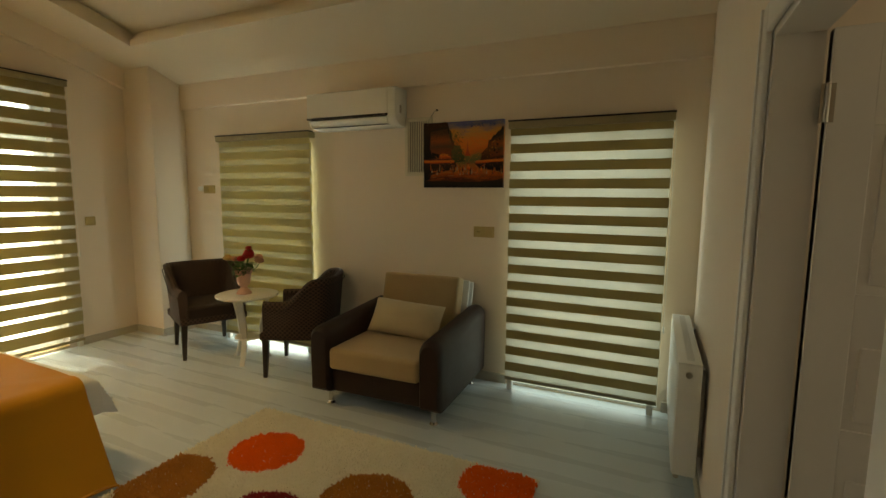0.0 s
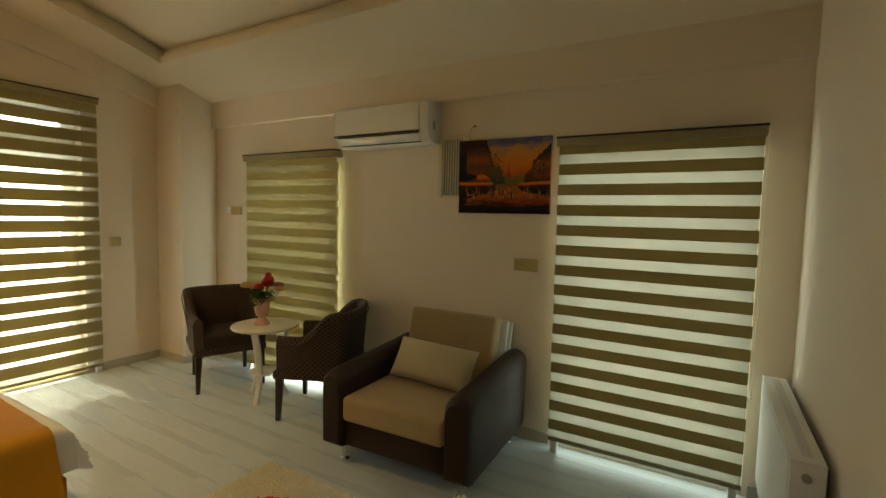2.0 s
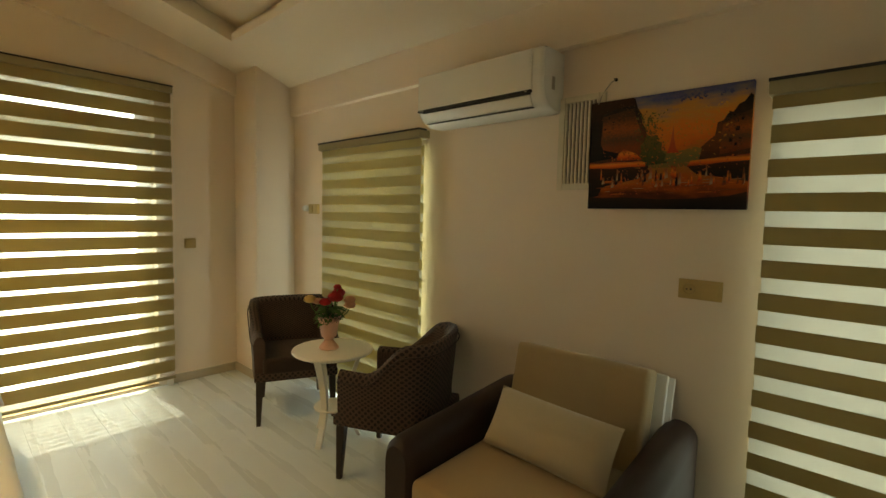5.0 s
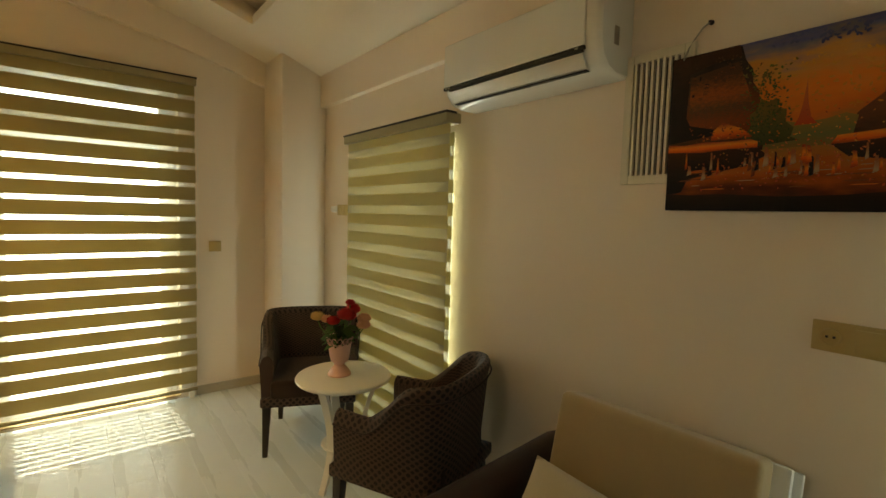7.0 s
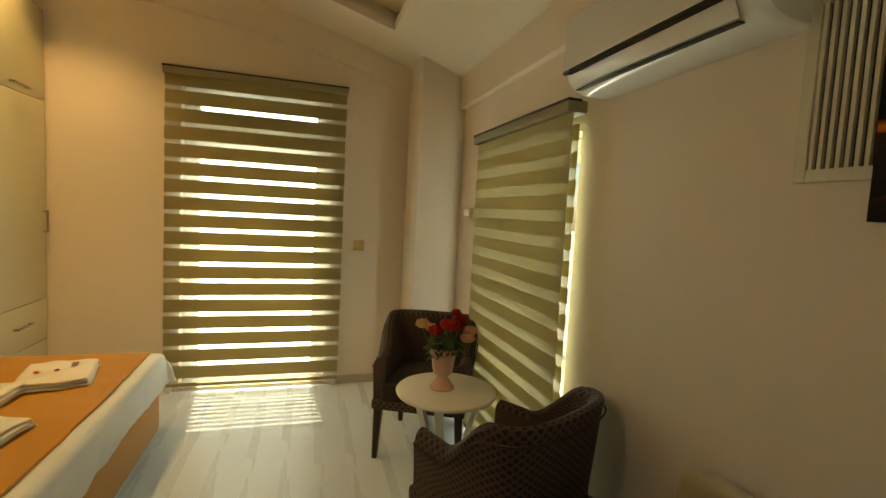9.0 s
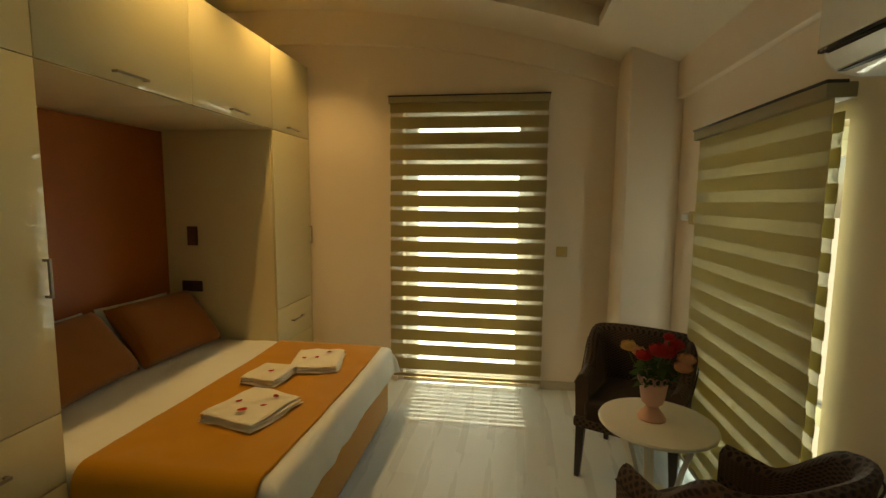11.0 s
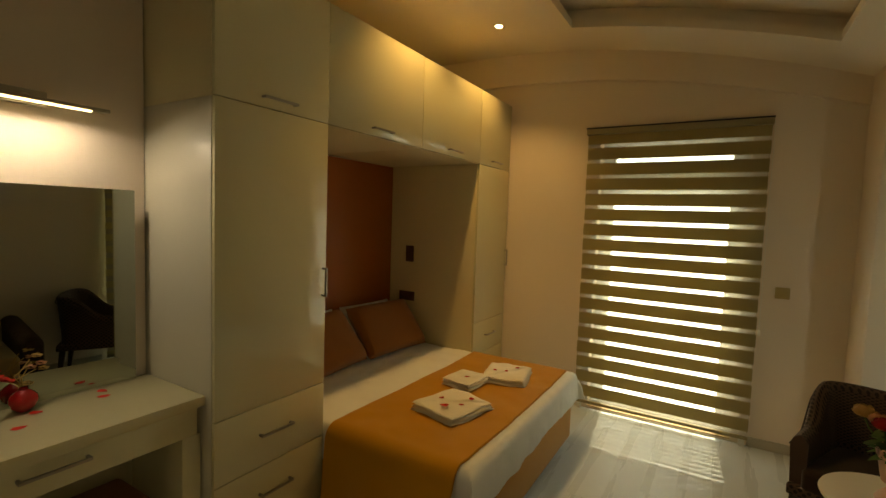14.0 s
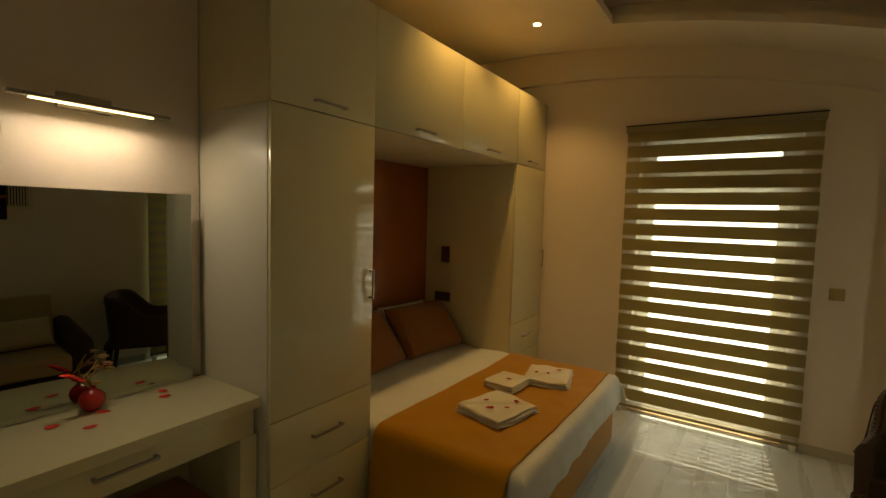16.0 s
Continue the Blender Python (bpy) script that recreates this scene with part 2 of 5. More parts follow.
def box(bm, x0, x1, y0, y1, z0, z1, bevel=0.0, segments=2):
    """An axis-aligned box with bevelled edges, added to bm."""
    x0, x1, y0, y1, z0, z1 = min(x0, x1), max(x0, x1), min(y0, y1), max(y0, y1), min(z0, z1), max(z0, z1)
    m = Matrix.Translation(((x0 + x1) / 2, (y0 + y1) / 2, (z0 + z1) / 2)) @ Matrix.Diagonal((x1 - x0, y1 - y0, z1 - z0, 1))
    verts = bmesh.ops.create_cube(bm, size=1, matrix=m)["verts"]
    if bevel:
        edges = list({e for v in verts for e in v.link_edges})
        bmesh.ops.bevel(bm, geom=edges, offset=bevel, segments=segments, profile=0.6, affect="EDGES")
    return bm


def boxed(*args, **kw):
    return box(bmesh.new(), *args, **kw)


def lathe(bm, profile, sides=28, at=(0, 0, 0), shape=None):
    """A turned shape from (radius, height) pairs; shape(angle, i) may scale the radius."""
    rings = []
    for i, (r, z) in enumerate(profile):
        ring = []
        for k in range(sides):
            a = 2 * math.pi * k / sides
            s = shape(a, i) if shape else 1
            ring.append(bm.verts.new((at[0] + r * s * math.cos(a), at[1] + r * s * math.sin(a), at[2] + z)))
        rings.append(ring)
    for a, b in zip(rings, rings[1:]):
        for k in range(sides):
            bm.faces.new((a[k], a[(k + 1) % sides], b[(k + 1) % sides], b[k]))
    bm.faces.new(rings[0][::-1])
    bm.faces.new(rings[-1])
    return bm


def tube(bm, points, radius, sides=8):
    """A round bar along points; radius may be a list."""
    points = [Vector(p) for p in points]
    rings = []
    for i, p in enumerate(points):
        d = (points[min(i + 1, len(points) - 1)] - points[max(i - 1, 0)]).normalized()
        side = d.cross(Vector((0.31, 0.17, 0.93)))
        if side.length < 0.1:
            side = d.cross(Vector((1, 0, 0)))
        side.normalize()
        up = d.cross(side)
        r = radius[i] if isinstance(radius, (list, tuple)) else radius
        rings.append([bm.verts.new(p + r * (math.cos(2 * math.pi * k / sides) * side + math.sin(2 * math.pi * k / sides) * up)) for k in range(sides)])
    for a, b in zip(rings, rings[1:]):
        for k in range(sides):
            bm.faces.new((a[k], a[(k + 1) % sides], b[(k + 1) % sides], b[k]))
    bm.faces.new(rings[0][::-1])
    bm.faces.new(rings[-1])
    return bm


def grid(bm, nu, nv, f):
    """A sheet f(u, v) with u, v from 0 to 1."""
    vs = [[bm.verts.new(f(i / nu, j / nv)) for j in range(nv + 1)] for i in range(nu + 1)]
    for i in range(nu):
        for j in range(nv):
            bm.faces.new((vs[i][j], vs[i + 1][j], vs[i + 1][j + 1], vs[i][j + 1]))
    return vs


def thick_grid(bm, nu, nv, f, d):
    """A sheet with thickness d, an offset below f along its normals."""
    bm2 = bm
    vs = grid(bm2, nu, nv, f)
    bm2.normal_update()
    geom = bmesh.ops.solidify(bm2, geom=list(bm2.faces), thickness=d)
    return bm2


def cushion(bm, lx, ly, h, n=16, plump=0.55, corner=4.0, seed=0):
    """A pillow lying flat, of sides lx and ly and height h, with soft corners."""
    def side(sign):
        def f(u, v):
            a, b = 2 * u - 1, 2 * v - 1
            edge = (1 - abs(a) ** corner) * (1 - abs(b) ** corner)
            lift = max(edge, 0) ** plump
            pinch = 1 - 0.03 * (1 - abs(a) ** 2) * abs(b) ** 3
            pinch2 = 1 - 0.03 * (1 - abs(b) ** 2) * abs(a) ** 3
            w = 0.006 * noise.noise(Vector((a * 2.3 + seed, b * 2.1, sign * 3)))
            return Vector((a * lx / 2 * pinch2, b * ly / 2 * pinch, sign * (h / 2 * lift) + w * lift))
        return f
    grid(bm, n, n, side(1))
    grid(bm, n, n, side(-1))
    bmesh.ops.remove_doubles(bm, verts=bm.verts, dist=0.0008)
    return bm


def moved(bm, m):
    bmesh.ops.transform(bm, matrix=m, verts=bm.verts)
    return bm


def handle(parent, x0, x1, y, z, upright=False, name="handle"):
    """A flat bar handle on two feet; y is the face it stands on."""
    bm = bmesh.new()
    if upright:
        box(bm, x0 - 0.006, x0 + 0.006, y + 0.022, y + 0.032, z, x1, bevel=0.002)
        for zz in (z + 0.006, x1 - 0.006):
            box(bm, x0 - 0.005, x0 + 0.005, y, y + 0.023, zz - 0.005, zz + 0.005)
    else:
        box(bm, x0, x1, y + 0.022, y + 0.032, z - 0.006, z + 0.006, bevel=0.002)
        for xx in (min(x0, x1) + 0.006, max(x0, x1) - 0.006):
            box(bm, xx - 0.005, xx + 0.005, y, y + 0.023, z - 0.005, z + 0.005)
    return part(name, bm, STEEL, parent, "brushed metal bar handle")


# ---- the shell of the room ----
def vault(y):
    return 3.237 - 0.060 * max(0.0, y - 1.1) ** 2


TOP = 3.5
T, ET = 0.22, 0.115
# openings: west door, north window, east window, bathroom door
bm = bmesh.new()
for y0, y1, z0, z1 in ((HALL_Y - T, 2.29, 0, TOP), (2.29, 3.40, 2.42, TOP), (2.29, 3.40, -0.05, 0.012), (3.40, N_Y + T, 0, TOP)):
    box(bm, W_X - T, W_X, y0, y1, z0, z1)
setting("wall_west", bm, WALL, "pale cream painted wall with a tall glazed door", "wall", False)
bm = bmesh.new()
for x0, x1, z0, z1 in ((W_X, -3.40, 0, TOP), (-3.40, -2.36, 1.93, TOP), (-3.40, -2.36, -0.05, 0.012), (-2.36, -0.435, 0, TOP), (-0.435, 0.645, 1.96, TOP), (-0.435, 0.645, -0.05, 0.012), (0.645, E_X + T, 0, TOP)):
    box(bm, x0, x1, N_Y, N_Y + T, z0, z1)
setting("wall_north", bm, WALL, "pale cream painted wall with two tall windows", "wall", False)
DOOR_Y0, DOOR_Y1, DOOR_H = 1.66, 2.58, 1.95
bm = bmesh.new()
for y0, y1, z0, z1 in ((HALL_Y - T, DOOR_Y0, 0, TOP), (DOOR_Y0, DOOR_Y1, DOOR_H, TOP), (DOOR_Y1, N_Y, 0, TOP)):
    box(bm, E_X, E_X + ET, y0, y1, z0, z1)
setting("wall_east", bm, WALL, "pale cream painted wall with a doorway", "wall", False)
bm = bmesh.new()
box(bm, W_X, -1.39, NICHE_Y - T, NICHE_Y, 0, TOP)
box(bm, -1.39, HALL_X, S_Y - T, S_Y, 0, TOP)
box(bm, -1.392, -1.37, NICHE_Y, S_Y - T, 0, TOP)
box(bm, HALL_X - T, HALL_X, HALL_Y - T, S_Y - T, 0, TOP)
box(bm, HALL_X, E_X, HALL_Y - T, HALL_Y, 0, TOP)
setting("wall_south", bm, WALL, "pale cream painted wall behind the wardrobe and desk", "wall", False)
# bathroom shell behind the doorway, with an unseen opening added for its fill lamp
bm = bmesh.new()
box(bm, E_X + ET, 3.0, 0.9, 1.0, 0, TOP)
box(bm, E_X + ET, 3.0, 3.6, 3.7, 0, TOP)
for y0, y1, z0, z1 in ((0.9, 1.65, 0, TOP), (2.35, 3.7, 0, TOP), (1.65, 2.35, 0, 1.4), (1.65, 2.35, 2.1, TOP)):
    box(bm, 3.0, 3.1, y0, y1, z0, z1)
box(bm, E_X + ET, 3.1, 0.9, 3.7, 2.4, 2.5)
setting("wall_bathroom", bm, WALL, "plain walls of the room behind the door", "wall", False)

# column in the north-west corner and beams under the ceiling
bm = boxed(W_X, -4.03, 4.045, N_Y, 0, TOP - 0.5, bevel=0.012)
setting("column", bm, WALL, "square plastered column in the room corner", "column")
bm = bmesh.new()
ys = [HALL_Y + i * (N_Y - HALL_Y) / 60 for i in range(61)]
vs = [[bm.verts.new(p) for p in ((W_X, y, vault(y) + 0.02), (W_X + 0.055, y, vault(y) + 0.02), (W_X + 0.055, y, vault(y) - 0.29 + 0.035 * max(0, y - 1.1)), (W_X, y, vault(y) - 0.29 + 0.035 * max(0, y - 1.1)))] for y in ys]
for a, b in zip(vs, vs[1:]):
    for k in range(4):
        bm.faces.new((a[k], a[(k + 1) % 4], b[(k + 1) % 4], b[k]))
bm.faces.new(vs[0]), bm.faces.new(vs[-1][::-1])
setting("trim_beam_west", bm, WALL, "curved plaster beam following the arched ceiling", "beam")
bm = boxed(-4.03, E_X, N_Y - 0.05, N_Y, 2.35, 2.75, bevel=0.006)
setting("trim_beam_north", bm, WALL, "straight plaster beam over the windows", "beam")

# arched ceiling with a recessed tray
TX0, TX1, TY0, TY1 = -3.87, 0.42, 2.15, 3.78
bm = bmesh.new()


def strip(x0, x1, y0, y1, dz, n=14):
    grid(bm, 1, n, lambda u, v: Vector((x0 + u * (x1 - x0), y0 + v * (y1 - y0), vault(y0 + v * (y1 - y0)) + dz)))


strip(W_X - 0.1, TX0, HALL_Y - 0.1, N_Y + 0.1, 0, 40)
strip(TX1, E_X + 0.1, HALL_Y - 0.1, N_Y + 0.1, 0, 40)
strip(TX0, TX1, HALL_Y - 0.1, TY0, 0, 20)
strip(TX0, TX1, TY1, N_Y + 0.1, 0, 10)


def curb(x0, x1, y0, y1, za, zb, n=16):
    """The four upright faces of a rectangular well in the vault, from za to zb above it."""
    for y in (y0, y1):
        grid(bm, 1, 1, lambda u, v: Vector((x0 + u * (x1 - x0), y, vault(y) + za + v * (zb - za))))
    for x in (x0, x1):
        grid(bm, n, 1, lambda u, v: Vector((x, y0 + u * (y1 - y0), vault(y0 + u * (y1 - y0)) + za + v * (zb - za))))


G = 0.07
curb(TX0, TX1, TY0, TY1, 0, 0.06)
strip(TX0 - G, TX0, TY0 - G, TY1 + G, 0.06)
strip(TX1, TX1 + G, TY0 - G, TY1 + G, 0.06)
strip(TX0, TX1, TY0 - G, TY0, 0.06, 2)
strip(TX0, TX1, TY1, TY1 + G, 0.06, 2)
curb(TX0 - G, TX1 + G, TY0 - G, TY1 + G, 0.06, 0.16)
strip(TX0 - G, TX1 + G, TY0 - G, TY1 + G, 0.16, 20)
setting("ceiling", bm, CEIL, "cream arched ceiling with a recessed tray", "ceiling")
bm = boxed(W_X - T, E_X + T, HALL_Y - T, N_Y + T, TOP, TOP + 0.15)
setting("roof_slab", bm, CONCRETE, "concrete slab above the ceiling", "roof", False)
# terrace ground outside, and an unseen canopy added to shorten the sun patch
bm = boxed(-60, 60, -60, 60, -0.30, -0.06)
setting("ground", bm, CONCRETE, "pale terrace ground outside the windows", "ground", False)
bm = boxed(W_X - T - 0.42, W_X - T, 1.2, 4.6, 2.62, 2.74)
setting("trim_unseen_canopy", bm, CONCRETE, "unseen concrete canopy added to shorten the sun patch", "canopy", False)

# baseboards
bm = bmesh.new()
for x0, x1, y0, y1 in ((W_X, W_X + 0.014, 1.45, 2.17), (W_X, W_X + 0.014, 3.51, 4.031), (W_X, -4.016, 4.031, 4.045), (-4.03, -4.016, 4.045, N_Y), (-4.016, -3.43, N_Y - 0.014, N_Y), (-2.26, -0.45, N_Y - 0.014, N_Y), (0.67, E_X, N_Y - 0.014, N_Y), (E_X - 0.014, E_X, 2.66, N_Y - 0.014), (E_X - 0.014, E_X, HALL_Y, 1.58)):
    box(bm, x0, x1, y0, y1, 0.0, 0.075, bevel=0.003, segments=1)
setting("baseboard", bm, SKIRTING, "beige wood-look skirting board", "baseboard")


def window(name, label, axis, a0, a1, face, z0, z1, out, bars):
    """A glazed PVC door or window in an opening that runs along axis; out is +1 or -1 to the outside."""
    ob = tagged(new(name), label, "window", kind="structure")
    ob.matrix_world = pose(*((face, a0, 0) if axis == "y" else (a0, face, 0)))
    w, d0, d1 = a1 - a0, out * 0.10, out * 0.16

    def piece(bm, u0, u1, za, zb, da=d0, db=d1, bevel=0.006):
        if axis == "y":
            box(bm, da, db, u0, u1, za, zb, bevel=bevel)
        else:
            box(bm, u0, u1, da, db, za, zb, bevel=bevel)
        return bm
    f = 0.055
    frame_bm = bmesh.new()
    for u0, u1, za, zb in ((0, f, z0, z1), (w - f, w, z0, z1), (f, w - f, z0, z0 + f), (f, w - f, z1 - f, z1)):
        piece(frame_bm, u0, u1, za, zb)
    part("window_frame", frame_bm, WHITE_PVC, ob)
    sash = bmesh.new()
    g = 0.06
    for u0, u1, za, zb in ((f, f + g, z0 + f, z1 - f), (w - f - g, w - f, z0 + f, z1 - f), (f + g, w - f - g, z0 + f, z0 + f + g), (f + g, w - f - g, z1 - f - g, z1 - f), *((f + g, w - f - g, za, zb) for za, zb in bars)):
        piece(sash, u0, u1, za, zb, out * 0.085, out * 0.145)
    part("window_sash", sash, WHITE_PVC, ob)
    for za, zb in ((z0 + f + g, bars[0][0]), (bars[0][1], z1 - f - g)):
        p = part("pane", piece(bmesh.new(), f + g, w - f - g, za, zb, out * 0.110, out * 0.116, 0), GLASS, ob, smooth=False)
        p.visible_shadow = False
    sill = piece(bmesh.new(), 0.0, w, z0 - 0.012, z0, out * 0.002, out * 0.10, 0.003)
    part("window_sill", sill, STONE if axis == "y" else WHITE_PVC, ob, "polished stone threshold")
    return ob


# the wide upper bar of window_1 is added to dull the blind's top gaps
window("window_1", "white plastic terrace door with sunlit glass", "y", 2.29, 3.40, W_X, 0.026, 2.42, -1, [(1.93, 2.205)])
window("window_2", "white plastic window behind a closed blind", "x", -3.40, -2.36, N_Y, 0.026, 1.93, 1, [(0.71, 0.79)])
window("window_3", "white plastic window behind a striped blind", "x", -0.435, 0.645, N_Y, 0.026, 1.96, 1, [(0.71, 0.79)])

# bathroom doorway: lining, architraves, open door leaf
DOOR_PAINT = material("white_door_paint", (0.74, 0.70, 0.66), 0.45, second=(0.71, 0.67, 0.63), scale=4)
trim = tagged(new("door_frame"), "white painted door lining with moulded architrave", "door frame", kind="structure")
trim.matrix_world = pose(E_X, DOOR_Y0, 0)
dw = DOOR_Y1 - DOOR_Y0
bm = bmesh.new()
for y0, y1, z0, z1 in ((-0.002, 0.03, 0, DOOR_H), (dw - 0.03, dw + 0.002, 0, DOOR_H), (0.03, dw - 0.03, DOOR_H - 0.03, DOOR_H + 0.002)):
    box(bm, 0.0, ET, y0, y1, z0, z1, bevel=0.003)
part("lining", bm, DOOR_PAINT, trim)
for y0, y1, z0, z1 in ((-0.07, 0.012, 0, DOOR_H + 0.07), (dw - 0.012, dw + 0.07, 0, DOOR_H + 0.07), (0.012, dw - 0.012, DOOR_H - 0.012, DOOR_H + 0.07)):
    bm = boxed(-0.018, -0.002, y0, y1, z0, z1, bevel=0.006, segments=3)
    if z0 == 0:
        box(bm, -0.024, -0.017, y0 if y0 < 0 else y1 - 0.02, y0 + 0.02 if y0 < 0 else y1, z0, z1, bevel=0.003)
    part("architrave", bm, DOOR_PAINT, trim)
leaf = tagged(new("door_1"), "white panelled door standing open into the bathroom", "door", kind="structure")
leaf.matrix_world = pose(E_X + ET + 0.01, DOOR_Y1 - 0.05, 0.01)
LW, LH = 0.87, 1.91
bm = bmesh.new()
cells = [(0.10, 0.40), (0.47, 0.77)]
rows = [(0.20, 0.72), (0.84, 1.10), (1.22, 1.66)]
box(bm, 0, LW, 0.008, 0.034, 0, LH)
for u0, u1 in ((0, 0.10), (0.40, 0.47), (0.77, LW)):
    box(bm, u0, u1, 0, 0.042, 0, LH, bevel=0.002, segments=1)
for z0, z1 in ((0, 0.20), (0.72, 0.84), (1.10, 1.22), (1.66, LH)):
    for u0, u1 in cells:
        box(bm, u0, u1, 0.0005, 0.0415, z0, z1)
part("leaf", bm, DOOR_PAINT, leaf)
for u0, u1 in cells:
    for z0, z1 in rows:
        part("panel", boxed(u0 + 0.025, u1 - 0.025, 0.001, 0.041, z0 + 0.025, z1 - 0.025, bevel=0.007, segments=2), DOOR_PAINT, leaf)
for z in (0.40, 1.67):
    bm = boxed(-0.018, 0.014, -0.004, 0.0, z, z + 0.10)
    lathe(bm, [(0.006, 0), (0.006, 0.10)], 10, (-0.004, -0.008, z))
    part("hinge", bm, STEEL, leaf, "dull steel hinge")


# ---- blinds ----
def blind(name, label, axis, a0, a1, face, z0, z1, into, pitch, solid, band, rail_h=0.055, sheer=None, double=0.0, chain=0.0):
    """A zebra roller blind: head rail, alternating solid and sheer bands, bottom bar, floor clips. into: direction into the room."""
    w = a1 - a0
    ob = thing(name, (face, a0, z0) if axis == "y" else (a0, face, z0), label, "blind")
    h = z1 - z0

    def piece(u0, u1, za, zb, da, db, bevel=0.0, bm=None):
        bm = bm or bmesh.new()
        return box(bm, into * da, into * db, u0, u1, za, zb, bevel=bevel) if axis == "y" else box(bm, u0, u1, into * da, into * db, za, zb, bevel=bevel)
    part("head_rail", piece(-0.01, w + 0.01, h - rail_h, h, -0.034 if axis == "x" else 0.0, 0.065, 0.008), RAIL, ob)
    part("rail_cap", piece(-0.012, w + 0.012, h - 0.006, h + 0.006, -0.002, 0.068, 0.002), BLACK, ob, "dark line along the top of the rail")
    top = h - rail_h + 0.02
    z, k = top, 0
    while z > 0.05:
        share = solid
        s0 = max(z - pitch * share, 0.03)
        wob = 0.002 * math.sin(k * 1.7)
        part("solid_band", piece(0.0 + wob, w + wob, s0, z, 0.030, 0.0325), band, ob, smooth=False)
        if s0 > 0.05:
            g0 = max(z - pitch, 0.03)
            part("sheer_band", piece(0.004 + wob, w - 0.004 + wob, g0, s0, 0.0305, 0.0318), sheer or SHEER, ob, smooth=False)
        if double:
            r1 = z - pitch * 0.5 + 0.006
            r0 = max(r1 - pitch * share, 0.03)
            if r1 > 0.06:
                part("rear_band", piece(0.002 - wob, w - 0.030 - wob, r0, r1, 0.030 - double, 0.0325 - double), band, ob, smooth=False)
                g0 = max(r1 - pitch, 0.03)
                if r0 > 0.05:
                    part("rear_sheer_band", piece(0.006, w - 0.034, g0, r0, 0.0305 - double, 0.0318 - double), sheer or SHEER, ob, smooth=False)
        z -= pitch
        k += 1
    part("bottom_bar", piece(0.0, w, 0.008, 0.034, 0.022, 0.042, 0.004), RAIL, ob)
    if chain:
        u = w + 0.016
        ends = [(into * 0.03, u, h - 0.03), (into * 0.03, u, chain)] if axis == "y" else [(u, into * 0.03, h - 0.03), (u, into * 0.03, chain)]
        part("pull_cord", tube(bmesh.new(), ends, 0.0018, 6), SHEET_WHITE, ob)
        x, y, z = ends[1]
        part("cord_weight", lathe(bmesh.new(), [(0.003, 0.012), (0.007, 0.004), (0.008, -0.03), (0.004, -0.036)], 12, (x, y, z)), SHEET_WHITE, ob, "white plastic cord weight")
    for u in (0.02, w - 0.06):
        part("floor_clip", piece(u, u + 0.04, 0.001 - z0, 0.006, 0.01, 0.05, 0.004), WHITE_PVC, ob, "white plastic clip")
    return ob


blind("zebra_blind", "olive and sheer striped roller blind over sunlit terrace door", "y", 2.184, 3.512, W_X, 0.045, 2.495, 1, 0.132, 0.75, BAND, chain=0.86)
blind("zebra_blind", "beige roller blind with bands almost closed", "x", -3.415, -2.275, N_Y - 0.075, 0.05, 2.04, -1, 0.125, 0.57, BAND_THIN, double=0.055, sheer=SHEER_SHUT)
blind("zebra_blind", "olive and sheer roller blind with bands wide open", "x", -0.43, 0.638, N_Y - 0.055, 0.065, 2.02, -1, 0.1265, 0.53, BAND, sheer=SHEER_DENSE, chain=0.55)


# ---- lamps that the room has ----
for i, (x, y) in enumerate(SPOTS):
    z = vault(y)
    spot = thing("ceiling_spot", (x, y, z), "small round recessed spot light, switched on", "ceiling light", "spots along the wardrobe")
    part("ring", lathe(bmesh.new(), [(0.030, 0.0), (0.042, -0.004), (0.042, -0.002), (0.044, 0.004), (0.030, 0.004)], 28), STEEL, spot)
    part("lens", lathe(bmesh.new(), [(0.001, -0.003), (0.029, -0.003), (0.029, 0.003), (0.001, 0.003)], 24), SPOT_GLOW, spot, "glowing warm lens")
    lamp("spot_beam", "SPOT", look((x, y, z - 0.012), (x, y - 0.02, 0)), 30, WARM, spot_size=radians(105), spot_blend=0.6, soft=0.03)
bar = thing("picture_lamp", (-0.93, S_Y, 2.06), "slim steel lamp above the mirror, switched on", "wall lamp")
part("wall_plate", boxed(-0.09, 0.09, 0.0, 0.025, -0.005, 0.055, bevel=0.004), STEEL, bar)
part("arm", tube(bmesh.new(), [(0, 0.02, 0.02), (0, 0.08, 0.022), (0, 0.125, 0.008)], 0.008), STEEL, bar)
part("housing", boxed(-0.26, 0.26, 0.105, 0.145, -0.002, 0.012, bevel=0.003), STEEL, bar)
part("tube", boxed(-0.20, 0.20, 0.113, 0.133, -0.007, -0.001, bevel=0.002), TUBE_GLOW, bar, "glowing white light strip")
lamp("mirror_light", "AREA", look((-0.93, S_Y + 0.123, 2.05), (-0.93, S_Y + 0.36, 1.0)), 1.9, (0.97, 0.92, 0.97), shape="RECTANGLE", size=0.40, size_y=0.02)

# ---- wardrobe wall ----
FY = 1.44
WT, WA, WB, WE = -1.395, -2.035, -3.805, -4.445
ZA, ZT = 2.145, 2.765


def front(parent, name, x0, x1, z0, z1, y=FY):
    """One lacquered front, in its own gap, with x and z relative to the unit."""
    return part(name, boxed(min(x0, x1) + 0.002, max(x0, x1) - 0.002, y - 0.02, y, z0 + 0.002, z1 - 0.002, bevel=0.0025), LACQUER, parent)


